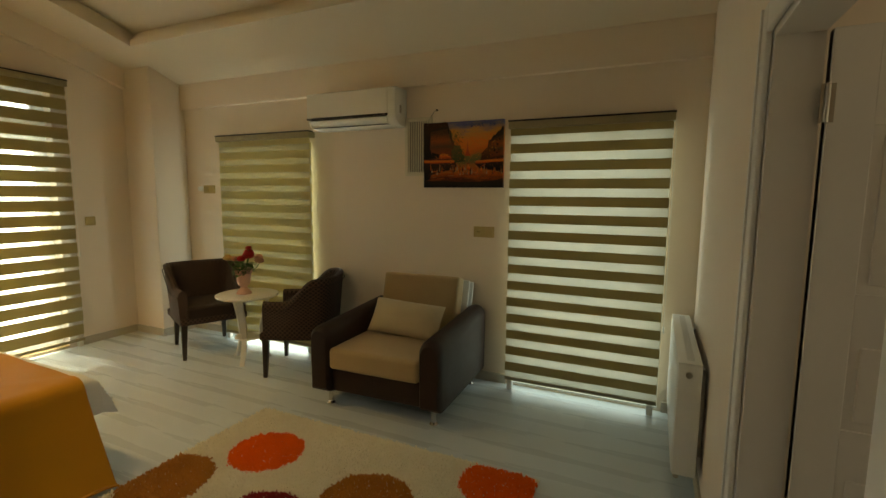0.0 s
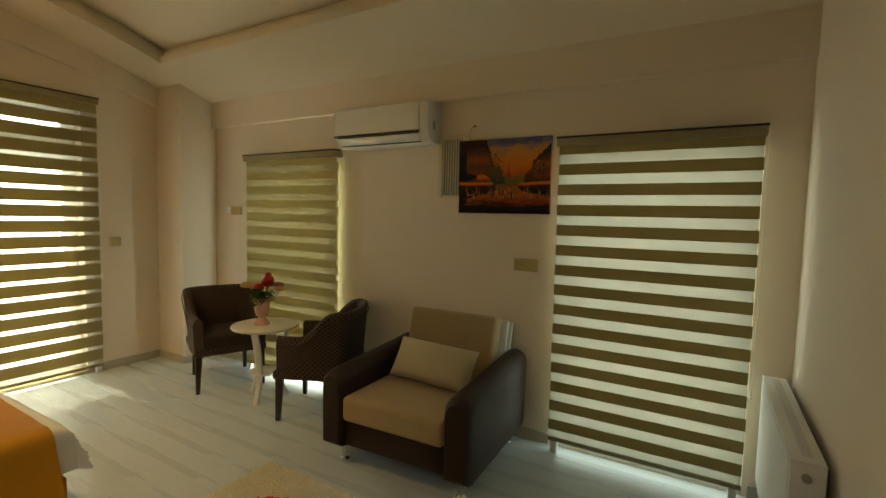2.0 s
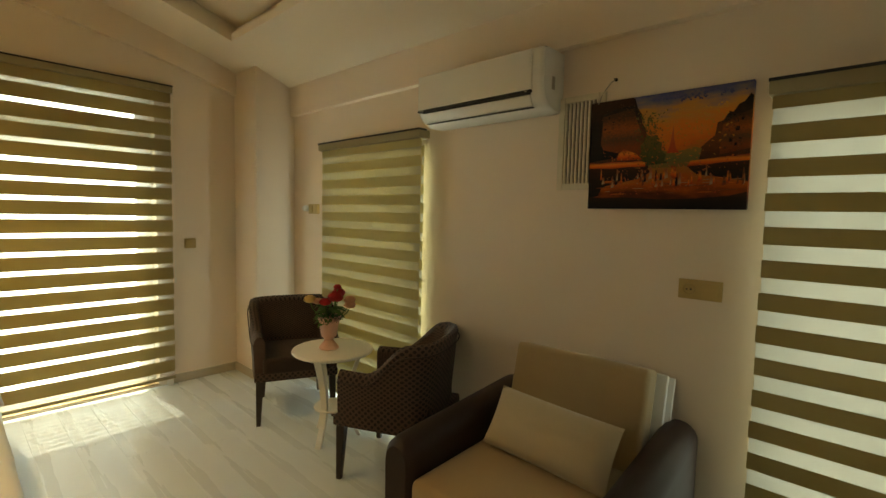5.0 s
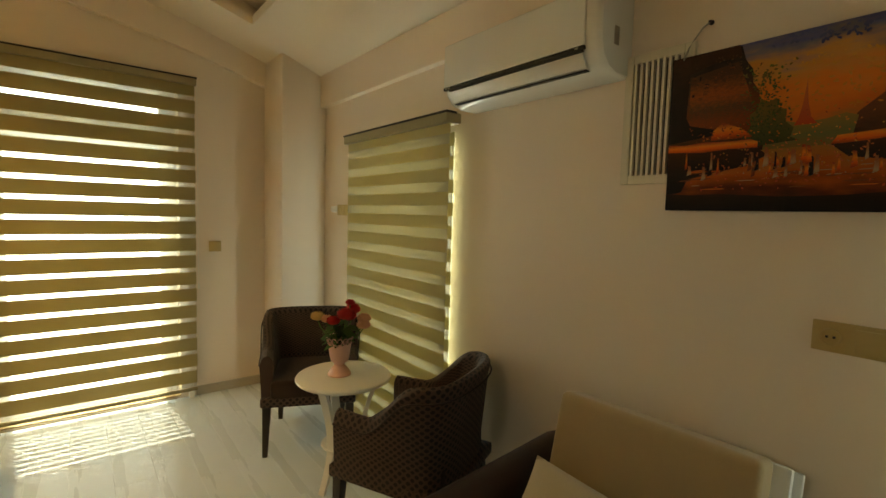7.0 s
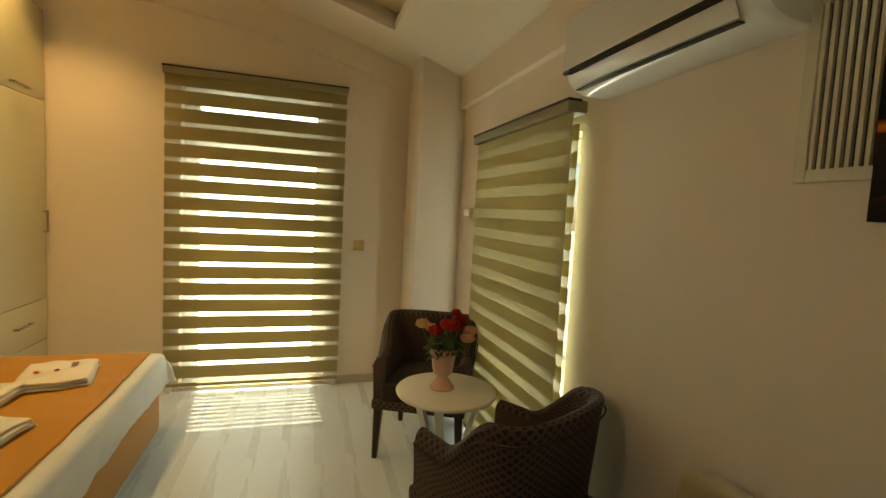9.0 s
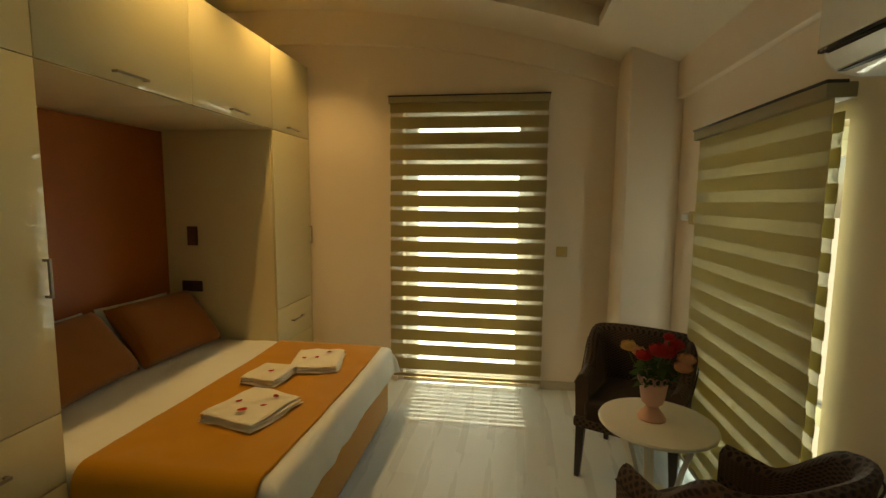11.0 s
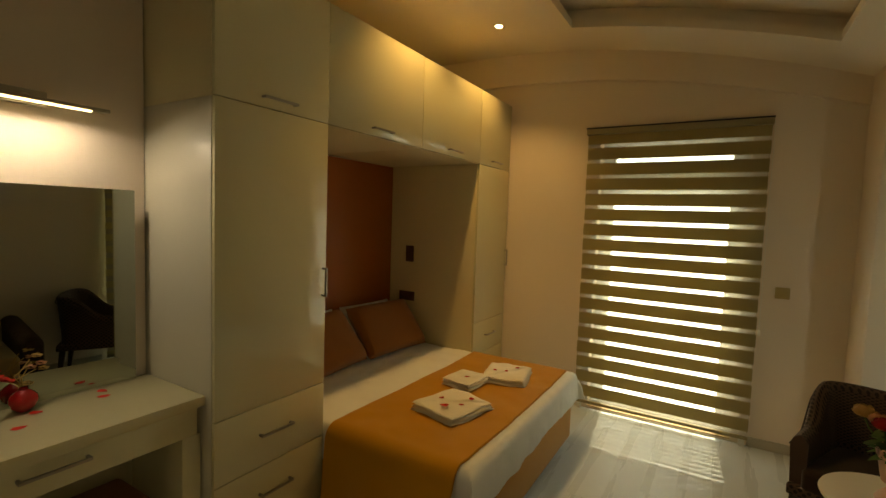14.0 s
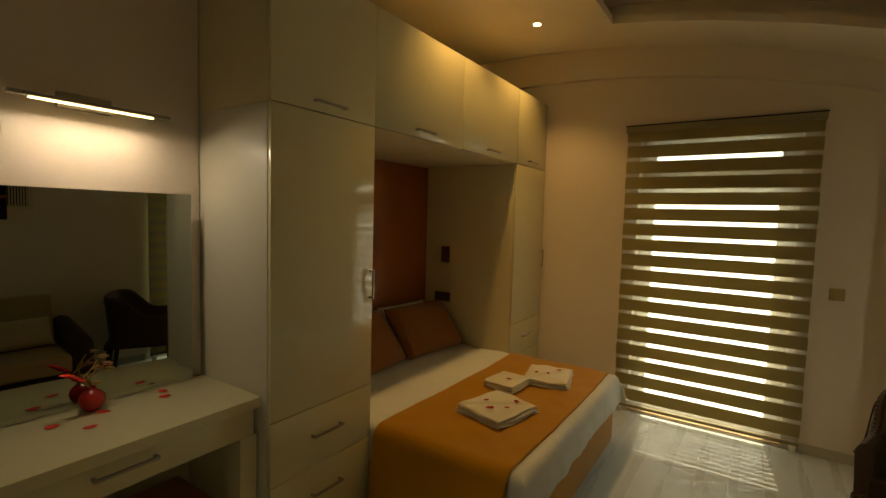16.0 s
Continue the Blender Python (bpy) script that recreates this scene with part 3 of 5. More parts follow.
def tall_unit(x0, x1, label, handle_x):
    w = abs(x1 - x0)
    ob = thing("tall_wardrobe", (min(x0, x1), 0, 0), label, "wardrobe", "fitted wardrobe wall")
    part("body", boxed(0, w, NICHE_Y + 0.003, FY - 0.022, 0.0, ZA - 0.001, bevel=0.002), PANEL if x0 < -3 else LACQUER_SIDE, ob)
    d = front(ob, "door", 0, w, 0.76, ZA)
    handle(d, handle_x, 1.39, FY, 1.235, upright=True)
    for z0, z1 in ((0.465, 0.76), (0.09, 0.465)):
        dr = front(ob, "drawer_front", 0, w, z0, z1)
        handle(dr, w / 2 - 0.095, w / 2 + 0.095, FY, (z0 + z1) / 2 + 0.01 if z0 > 0.3 else 0.33)
    return ob


tall_unit(WT, WA, "tall cream gloss wardrobe with two drawers beside desk", 0.025)
tall_unit(WB, WE, "narrow tall cream gloss wardrobe in the corner", 0.04)


def top_unit(x0, x1, label):
    lo, w = min(x0, x1), abs(x1 - x0)
    ob = thing("top_cabinet", (lo, 0, ZA), label, "cabinet", "fitted wardrobe wall")
    part("body", boxed(0, w, NICHE_Y + 0.003, FY - 0.022, 0.0, ZT - ZA, bevel=0.002), PANEL, ob)
    d = front(ob, "flap_door", 0, w, 0, ZT - ZA)
    handle(d, w / 2 - 0.095, w / 2 + 0.095, FY, 0.045)
    return ob


MID = (WA + WB) / 2
for a, b in ((WT, WA), (WA, MID), (MID, WB), (WB, WE)):
    top_unit(a, b, "cream gloss top cabinet over the bed niche" if a in (WA, MID) else "cream gloss top cabinet above the wardrobe")
board = thing("headboard_panel", ((WA + WB) / 2, NICHE_Y, 0.0), "terracotta board panel lining the bed niche", "headboard")
part("panel", boxed(-(WA - WB) / 2 + 0.003, (WA - WB) / 2 - 0.003, 0.003, 0.022, 0.0, 2.137, bevel=0.002), TERRACOTTA, board)


def plate(name, label, at, axis, w, h, mat, cells, sign=1, thick=0.012, round_socket=True):
    """A switch or socket plate on a wall whose normal runs along axis."""
    ob = thing(name, at, label, "socket" if round_socket else "switch")

    def slab(bm, u0, u1, z0, z1, d0, d1, bevel):
        return box(bm, sign * d0, sign * d1, u0, u1, z0, z1, bevel=bevel) if axis == "x" else box(bm, u0, u1, sign * d0, sign * d1, z0, z1, bevel=bevel)
    part("plate", slab(bmesh.new(), -w / 2, w / 2, -h / 2, h / 2, 0.0, thick, 0.003), mat, ob)
    cw = w / cells
    for k in range(cells):
        c = -w / 2 + (k + 0.5) * cw
        if round_socket and k == 0:
            bm = lathe(bmesh.new(), [(0.001, 0.001), (0.020, 0.001), (0.021, 0.004), (0.024, 0.005), (0.025, -0.002)], 24)
            spin = Matrix.Rotation(radians(90) * sign, 4, "Y") if axis == "x" else Matrix.Rotation(radians(-90) * sign, 4, "X")
            off = Matrix.Translation((sign * thick, c, 0) if axis == "x" else (c, sign * thick, 0))
            part("socket_ring", moved(bm, off @ spin), mat, ob)
            # raised black pegs stand for the shade inside the pin holes
            for dx in (-0.008, 0.008):
                bm = slab(bmesh.new(), c + dx - 0.003, c + dx + 0.003, -0.003, 0.003, thick + 0.001, thick + 0.0055, 0)
                part("pin_hole_shade", bm, BLACK, ob)
        else:
            part("rocker", slab(bmesh.new(), c - cw * 0.38, c + cw * 0.38, -h * 0.36, h * 0.36, thick - 0.002, thick + 0.005, 0.002), mat, ob)
    return ob


plate("switch_plate", "brown double switch plate on the niche side", (WB, 0.745, 1.33), "x", 0.085, 0.15, BROWN_PLASTIC, 1, 1, round_socket=False)
plate("socket_plate", "brown double socket plate on the niche side", (WB, 0.725, 0.93), "x", 0.17, 0.085, BROWN_PLASTIC, 2, 1)
plate("switch_plate", "beige switch plate beside the terrace door", (W_X, 3.655, 1.205), "x", 0.09, 0.085, BEIGE_PLASTIC, 1, 1, round_socket=False)
plate("socket_plate", "beige double socket plate above the armchair", (-0.652, N_Y, 1.20), "y", 0.17, 0.085, BEIGE_PLASTIC, 2, -1)
plate("switch_plate", "beige double switch plate beside the window", (-3.70, N_Y, 1.525), "y", 0.16, 0.085, BEIGE_PLASTIC, 2, -1, round_socket=False)

# ---- floor ----
bm = boxed(W_X - 0.01, 3.1, HALL_Y - 0.1, N_Y + 0.01, -0.06, -0.008)
floor = setting("floor", bm, SUBFLOOR, "pale grey wood-look laminate floor", "floor", False)

# ---- bed ----
BX0, BX1, BY0, BY1, BZ = -3.78, -2.06, 0.53, 2.335, 0.52
bed = thing("bed", ((BX0 + BX1) / 2, BY0, 0), "double bed with an orange upholstered base and white sheet", "bed")
hw, bl = (BX1 - BX0) / 2, BY1 - BY0
part("base", boxed(-hw + 0.015, hw - 0.015, 0.0, bl, 0.02, 0.285, bevel=0.02, segments=3), ORANGE, bed, "orange fabric box base")
part("mattress", boxed(-hw, hw, 0.0, bl, 0.287, BZ - 0.012, bevel=0.05, segments=4), SHEET, bed)
for sx in (-hw + 0.08, hw - 0.08):
    for sy in (0.08, bl - 0.12):
        part("foot", boxed(sx - 0.03, sx + 0.03, sy - 0.03, sy + 0.03, 0.0, 0.03), WENGE, bed)


def bent(s, edge, top, radius):
    """A path that runs flat to an edge, round it and straight down: (distance out, height) at arc length s before or past the edge."""
    flat = edge - radius
    if s <= flat:
        return s, top
    arc = radius * math.pi / 2
    if s <= flat + arc:
        a = (s - flat) / radius
        return flat + radius * math.sin(a), top - radius * (1 - math.cos(a))
    return edge, top - radius - (s - flat - arc)


def white_sheet(u, v):
    half = hw + 0.014 + 0.023 + 0.15
    s = (2 * u - 1) * half
    d, zx = bent(abs(s), hw + 0.014, BZ, 0.04)
    x = math.copysign(d, s)
    length = bl + 0.02 + 0.029 + 0.14 + 0.008 * math.sin(u * 11) + 0.005 * math.sin(u * 23)
    y, zy = bent(v * length, bl + 0.02, BZ, 0.05)
    dx, dy = max(0.0, BZ - 0.04 - zx), max(0.0, BZ - 0.05 - zy)
    foot = max(0.0, min(1.0, (y - bl + 0.10) / 0.10))
    fold = math.sin(u * 31 + 2 * math.sin(u * 9))
    side = math.sin(v * 11)
    crease = noise.noise(Vector((s * 7, v * 16, 0.3))) + 0.6 * noise.noise(Vector((s * 17, v * 33, 2.3)))
    y += dy * (0.13 + 0.04 * fold) + 0.010 * crease * min(1, dy * 12)
    x += math.copysign(dx * (0.03 + foot * (0.15 + 0.08 * side)), s)
    z = min(zx, zy) + 0.006 * crease * (1 if dx + dy < 0.01 else 0.3)
    corner = min(dx, dy)
    if corner > 0:
        y += 0.22 * corner
        x += math.copysign(0.25 * corner, s)
        z -= 0.12 * corner
    return Vector((x, y, z))


sheet = thing("bed_sheet", ((BX0 + BX1) / 2, BY0, 0), "white cotton sheet hanging over the foot of the bed", "bed sheet")
part("cloth", thick_grid(bmesh.new(), 110, 100, white_sheet, -0.004), SHEET, sheet)


def throw(u, v):
    y = bl - 0.85 + v * 0.795 + 0.012 * math.sin(u * 5)
    length = 2 * hw + 0.10 + 0.50
    s = u * length
    start = -hw - 0.035
    d, z = bent(s, 2 * hw + 0.075, BZ + 0.010, 0.07)
    x = start + d
    drop = max(0.0, BZ - 0.06 - z)
    x += drop * (0.04 + 0.46 * v ** 1.6) + 0.03 * drop * math.sin(v * 17 + 1.0)
    edge = max(0.0, 1 - abs(s - 2 * hw) / 0.32)
    z += 0.016 * edge * max(0.0, noise.noise(Vector((x * 3.0 + y * 2.0, y * 9 - x * 5, 8.2))))
    z += 0.005 * noise.noise(Vector((x * 4, y * 4, 1.7))) + 0.003 * noise.noise(Vector((x * 11, y * 9, 4.1)))
    if s < 0.06:
        z -= (0.06 - s) * 0.9
    return Vector((x, y, max(z, 0.03)))


cover = thing("bed_throw", ((BX0 + BX1) / 2, BY0, 0), "orange woven throw spread across the bed, hanging to the floor", "throw")
part("cloth", thick_grid(bmesh.new(), 84, 36, throw, -0.008), ORANGE, cover)
for v in (0.0, 1.0):
    part("hem", tube(bmesh.new(), [throw(k / 84, v) for k in range(85)], 0.005, 6), ORANGE, cover, "stitched edge of the throw")

PILLOWS = [(-2.66, 0.80, 6, 1), (-3.38, 0.83, -5, 2)]
for x, y, turn, seed in PILLOWS:
    p = thing("pillow", (x, y, BZ), "plump rust orange pillow leaning on the headboard", "pillow", "pillows on the bed")
    bm = moved(cushion(bmesh.new(), 0.70, 0.47, 0.17, 24, 0.42, 5.0, seed), Matrix.Translation((0, 0, 0.205)) @ Matrix.Rotation(radians(turn), 4, "Z") @ Matrix.Rotation(radians(-50), 4, "X"))
    part("pillowcase", bm, ORANGE_DEEP, p)
for x, y, turn in ((-2.70, 0.62, 4), (-3.37, 0.62, -4)):
    p = thing("pillow", (x, y, BZ), "white pillow standing behind the rust one", "pillow", "white pillows")
    part("pillowcase", moved(cushion(bmesh.new(), 0.60, 0.40, 0.10, 18, 0.42, 5.0, x), Matrix.Translation((0, 0.02, 0.192)) @ Matrix.Rotation(radians(turn), 4, "Z") @ Matrix.Rotation(radians(-70), 4, "X")), SHEET, p)


def petal(bm, x, y, z, size, turn):
    """One curled petal lying at a point."""
    c, s = math.cos(turn), math.sin(turn)

    def f(u, v):
        a, b = (2 * u - 1), (2 * v - 1)
        w = math.sqrt(max(0.0, 1 - b * b)) * (1 - 0.25 * b)
        px, py = a * w * size * 0.72, b * size
        return Vector((x + c * px - s * py, y + s * px + c * py, z + 0.10 * size * (a * a + b * b)))
    grid(bm, 4, 5, f)
    bmesh.ops.remove_doubles(bm, verts=bm.verts, dist=1e-5)
    return bm


def folded_towel(at, turn, w, d, h, flap, label, petals):
    t = thing("folded_towel", at, label, "towel", "folded towels on the bed", turn)
    n = 3
    for k in range(n):
        mid, hh = (k + 0.5) * h / n + 0.002, h / n / 2

        def skin(sign, k=k, mid=mid, hh=hh):
            def f(u, v):
                a, b = 2 * u - 1, 2 * v - 1
                m = max(abs(a), abs(b))
                r = 1 - 0.015 * k + 0.06 * noise.noise(Vector((a * 1.4, b * 1.4, k * 3 + at[0])))
                z = mid + sign * hh * max(0.0, 1 - m ** 8) ** 0.5 + 0.008 * noise.noise(Vector((a * 1.6 + at[0] * 9, b * 1.6, k * 0.35)))
                if flap and k == n - 1 and sign > 0:
                    rise = max(0.0, min(1.0, (0.10 - a * 0.9 - b) / 0.09))
                    z += 0.010 * rise * rise * (3 - 2 * rise) * (1 - m ** 6)
                return Vector((a * w / 2 * r, b * d / 2 * r, z))
            return f
        bm = bmesh.new()
        grid(bm, 40, 40, skin(1))
        grid(bm, 40, 40, skin(-1))
        bmesh.ops.remove_doubles(bm, verts=bm.verts, dist=0.0006)
        part("towel_fold", bm, TOWEL, t)
    for px, py, size in petals:
        size *= 1.6
        p = thing("rose_petal", (0, 0, 0), "dark red rose petal on the towel", "petal", "petals on the towels")
        p.matrix_world = t.matrix_world @ pose(px, py, h + 0.014 if flap else h + 0.005)
        part("petal", petal(bmesh.new(), 0, 0, 0, size, px * 40), RED, p)
    return t


folded_towel((-2.585, 1.94, BZ + 0.016), -14, 0.37, 0.33, 0.052, True, "white folded bath towel scattered with red petals", [(-0.09, 0.07, 0.013), (0.02, 0.09, 0.010), (0.03, -0.06, 0.011), (0.10, 0.03, 0.016)])
folded_towel((-3.02, 1.80, BZ + 0.016), -6, 0.27, 0.23, 0.056, False, "small white folded hand towel with one petal", [(0.02, 0.02, 0.012)])
folded_towel((-3.30, 1.985, BZ + 0.016), 12, 0.35, 0.31, 0.052, True, "white folded bath towel with flap and petals", [(-0.06, 0.06, 0.012), (0.04, 0.0, 0.011), (0.05, -0.08, 0.011)])

# ---- desk with mirror ----
DX0, DX1, DZ, DD = HALL_X - 0.02, WT + 0.004, 0.875, 0.495
desk = thing("desk", (DX1, S_Y, 0), "cream gloss dressing table fixed between wardrobe and wall", "desk")
dl = DX0 - DX1
part("top", boxed(0, dl, 0.003, DD - 0.01, DZ - 0.045, DZ, bevel=0.004), LACQUER, desk)
part("apron", boxed(0.02, dl - 0.02, 0.02, DD - 0.055, DZ - 0.165, DZ - 0.047, bevel=0.002), LACQUER, desk)
for x0, x1 in ((0.022, dl - 0.022),):
    d = part("drawer_front", boxed(x0, x1, DD - 0.053, DD - 0.033, DZ - 0.168, DZ - 0.052, bevel=0.002), LACQUER, desk)
    handle(d, 0.42, 0.625, DD - 0.033, DZ - 0.092)
for x0, x1 in ((0.005, 0.085), (dl - 0.085, dl - 0.005)):
    part("leg", boxed(x0, x1, 0.02, DD - 0.036, 0.0, DZ - 0.17, bevel=0.003), LACQUER, desk)
part("back_panel", boxed(0.085, dl - 0.085, 0.02, 0.04, 0.05, DZ - 0.17), PANEL, desk)
stool = thing("stool", (-1.02, 1.18, 0), "low stool with rust leatherette seat under the desk", "stool")
part("seat", boxed(-0.20, 0.20, -0.16, 0.16, 0.40, 0.48, bevel=0.025, segments=3), ORANGE_DEEP, stool)
part("apron", boxed(-0.18, 0.18, -0.14, 0.14, 0.35, 0.40, bevel=0.003), WENGE, stool)
for sx in (-0.155, 0.155):
    for sy in (-0.115, 0.115):
        part("leg", boxed(sx - 0.02, sx + 0.02, sy - 0.02, sy + 0.02, 0.0, 0.352, bevel=0.003), WENGE, stool)

MX0, MX1, MZ0, MZ1 = -1.325, -0.55, DZ + 0.004, 1.75
mirror = thing("wall_mirror", (MX0, S_Y + 0.038, MZ0), "large frameless wall mirror standing above the desk", "mirror", rz=-2.6)
mw, mh = MX1 - MX0, MZ1 - MZ0
bm = bmesh.new()
be, dep = 0.07, 0.012
outer = [bm.verts.new(p) for p in ((0, dep - 0.003, 0), (mw, dep - 0.003, 0), (mw, dep - 0.003, mh), (0, dep - 0.003, mh))]
inner = [bm.verts.new(p) for p in ((be, dep, be * 0.3), (mw - be, dep, be * 0.3), (mw - be, dep, mh), (be, dep, mh))]
back = [bm.verts.new(p) for p in ((0, 0.002, 0), (mw, 0.002, 0), (mw, 0.002, mh), (0, 0.002, mh))]
bm.faces.new(inner)
for k in range(4):
    j = (k + 1) % 4
    bm.faces.new((outer[k], outer[j], inner[j], inner[k]))
    bm.faces.new((back[k], back[j], outer[j], outer[k]))
bm.faces.new(back[::-1])
part("glass", bm, MIRROR, mirror, smooth=False)

vase = thing("bud_vase", (-0.905, 0.985, DZ), "small round red ceramic vase with dry flower sticks", "vase")
part("body", lathe(bmesh.new(), [(0.016, 0.0), (0.024, 0.002), (0.040, 0.022), (0.046, 0.042), (0.042, 0.062), (0.026, 0.078), (0.014, 0.086), (0.013, 0.096), (0.017, 0.100), (0.012, 0.099)], 28), RED_GLASS, vase)
rng = random.Random(5)
for dx, dy, dz in ((0.03, 0.01, 0.20), (0.05, -0.01, 0.17), (0.015, 0.02, 0.15), (0.06, 0.02, 0.13)):
    part("stick", tube(bmesh.new(), [(0, 0, 0.09), (dx * 0.5, dy * 0.5, 0.09 + dz * 0.3), (dx * -0.6, dy, 0.09 + dz * 0.55)], 0.0022, 5), STRAW, vase)
for x, y, z, mat in ((-0.045, 0.0, 0.205, STRAW), (-0.055, 0.01, 0.175, PEACH), (-0.03, -0.012, 0.16, PEACH), (-0.065, 0.0, 0.15, STRAW), (-0.012, 0.012, 0.105, STRAW)):
    bm = bmesh.new()
    for k in range(9):
        a = k * 2.4
        petal(bm, x + 0.010 * math.cos(a), y + 0.010 * math.sin(a), z + 0.004 * (k % 3), 0.011, a)
    part("dry_flower", bm, mat, vase)
ribbon = bmesh.new()
for k in range(7):
    petal(ribbon, 0.045 + 0.008 * k, 0.03 + 0.006 * math.sin(k), 0.135 + 0.006 * k, 0.020, k * 1.3)
part("silk_flower", ribbon, PETAL_RED, vase, "red silk flower head")
tube_bm = tube(bmesh.new(), [(0.004, 0.0, 0.09), (0.03, 0.02, 0.12), (0.05, 0.03, 0.135)], 0.002, 5)
part("stick", tube_bm, STRAW, vase)
for x, y, turn in ((-1.165, 1.00, 0.3), (-1.141, 1.068, 1.2), (-0.924, 1.045, 0.8), (-0.84, 1.156, 1.4), (-0.76, 1.045, 1.5)):
    p = thing("fabric_petal", (x, y, DZ + 0.001), "loose bright red petal on the desk top", "petal", "petals on the desk")
    bm = petal(bmesh.new(), 0, 0, 0.0, 0.023, turn)
    part("petal", bm, PETAL_RED, p)

# ---- armchair that folds out ----
sofa = thing("armchair", (-1.07, 3.43, 0), "dark brown leatherette armchair with sand suede seat and back", "armchair", rz=2)
SW, SD = 0.49, 0.93


def arm_shape(x0, x1):
    """An arm: a slab with a rounded, slightly sloping top."""
    bm = bmesh.new()
    n = 10
    ys = [0.0, 0.02, 0.06, 0.15, 0.35, 0.60, 0.80, 0.88, 0.92, SD]
    loops = []
    for y in ys:
        tuck = 0.03 if y in (0.0, SD) else (0.008 if y in (0.02, 0.92) else 0.0)
        top = 0.585 + 0.05 * y / SD - tuck
        cx, w = (x0 + x1) / 2, abs(x1 - x0) / 2 - tuck * 0.6
        pts = [(cx - w, 0.125 + tuck), (cx - w * 1.02, 0.30)]
        for k in range(n + 1):
            a = math.pi - math.pi * k / n
            pts.append((cx + w * 1.04 * math.cos(a), top - 0.075 + 0.075 * math.sin(a)))
        pts += [(cx + w * 1.02, 0.30), (cx + w, 0.125 + tuck)]
        loops.append([bm.verts.new((px, y, pz)) for px, pz in pts])
    for a, b in zip(loops, loops[1:]):
        m = len(a)
        for k in range(m):
            bm.faces.new((a[k], a[(k + 1) % m], b[(k + 1) % m], b[k]))
    bm.faces.new(loops[0])
    bm.faces.new(loops[-1][::-1])
    return bm


part("armrest", arm_shape(-SW, -SW + 0.15), LEATHER, sofa)
part("armrest", arm_shape(SW - 0.15, SW), LEATHER, sofa)
part("front_panel", boxed(-SW + 0.145, SW - 0.145, 0.05, 0.80, 0.13, 0.30, bevel=0.012), LEATHER, sofa)
part("seat", boxed(-SW + 0.153, SW - 0.153, 0.005, 0.72, 0.295, 0.445, bevel=0.035, segments=4), SAND, sofa)
lean = Matrix.Translation((0, 0.65, 0.42)) @ Matrix.Rotation(radians(-14), 4, "X")
part("backrest", moved(boxed(-0.325, 0.325, 0.0, 0.13, -0.02, 0.46, bevel=0.03, segments=4), lean), SAND, sofa)
part("folded_mattress", moved(boxed(-0.30, 0.365, 0.135, 0.165, -0.05, 0.445, bevel=0.012), lean), SHEET, sofa, "white edge of the folded mattress")
part("mattress_board", moved(boxed(-0.30, 0.385, 0.167, 0.19, -0.05, 0.435, bevel=0.006), lean), SHEET, sofa)
for sx in (-0.40, 0.40):
    for sy in (0.12, 0.84):
        part("foot", lathe(bmesh.new(), [(0.028, 0.0), (0.030, 0.006), (0.018, 0.020), (0.017, 0.10), (0.030, 0.112), (0.030, 0.14)], 20, (sx, sy, 0)), CHROME, sofa, "chrome foot")
pil = thing("lumbar_pillow", (-1.08, 3.89, 0.445), "long beige pillow leaning on the armchair back", "pillow")
part("pillowcase", moved(cushion(bmesh.new(), 0.58, 0.27, 0.14, 18, 0.55, 5.0, 7), Matrix.Translation((0.0, 0.03, 0.125)) @ Matrix.Rotation(radians(2), 4, "Y") @ Matrix.Rotation(radians(58), 4, "X")), PILLOW_CLOTH, pil)


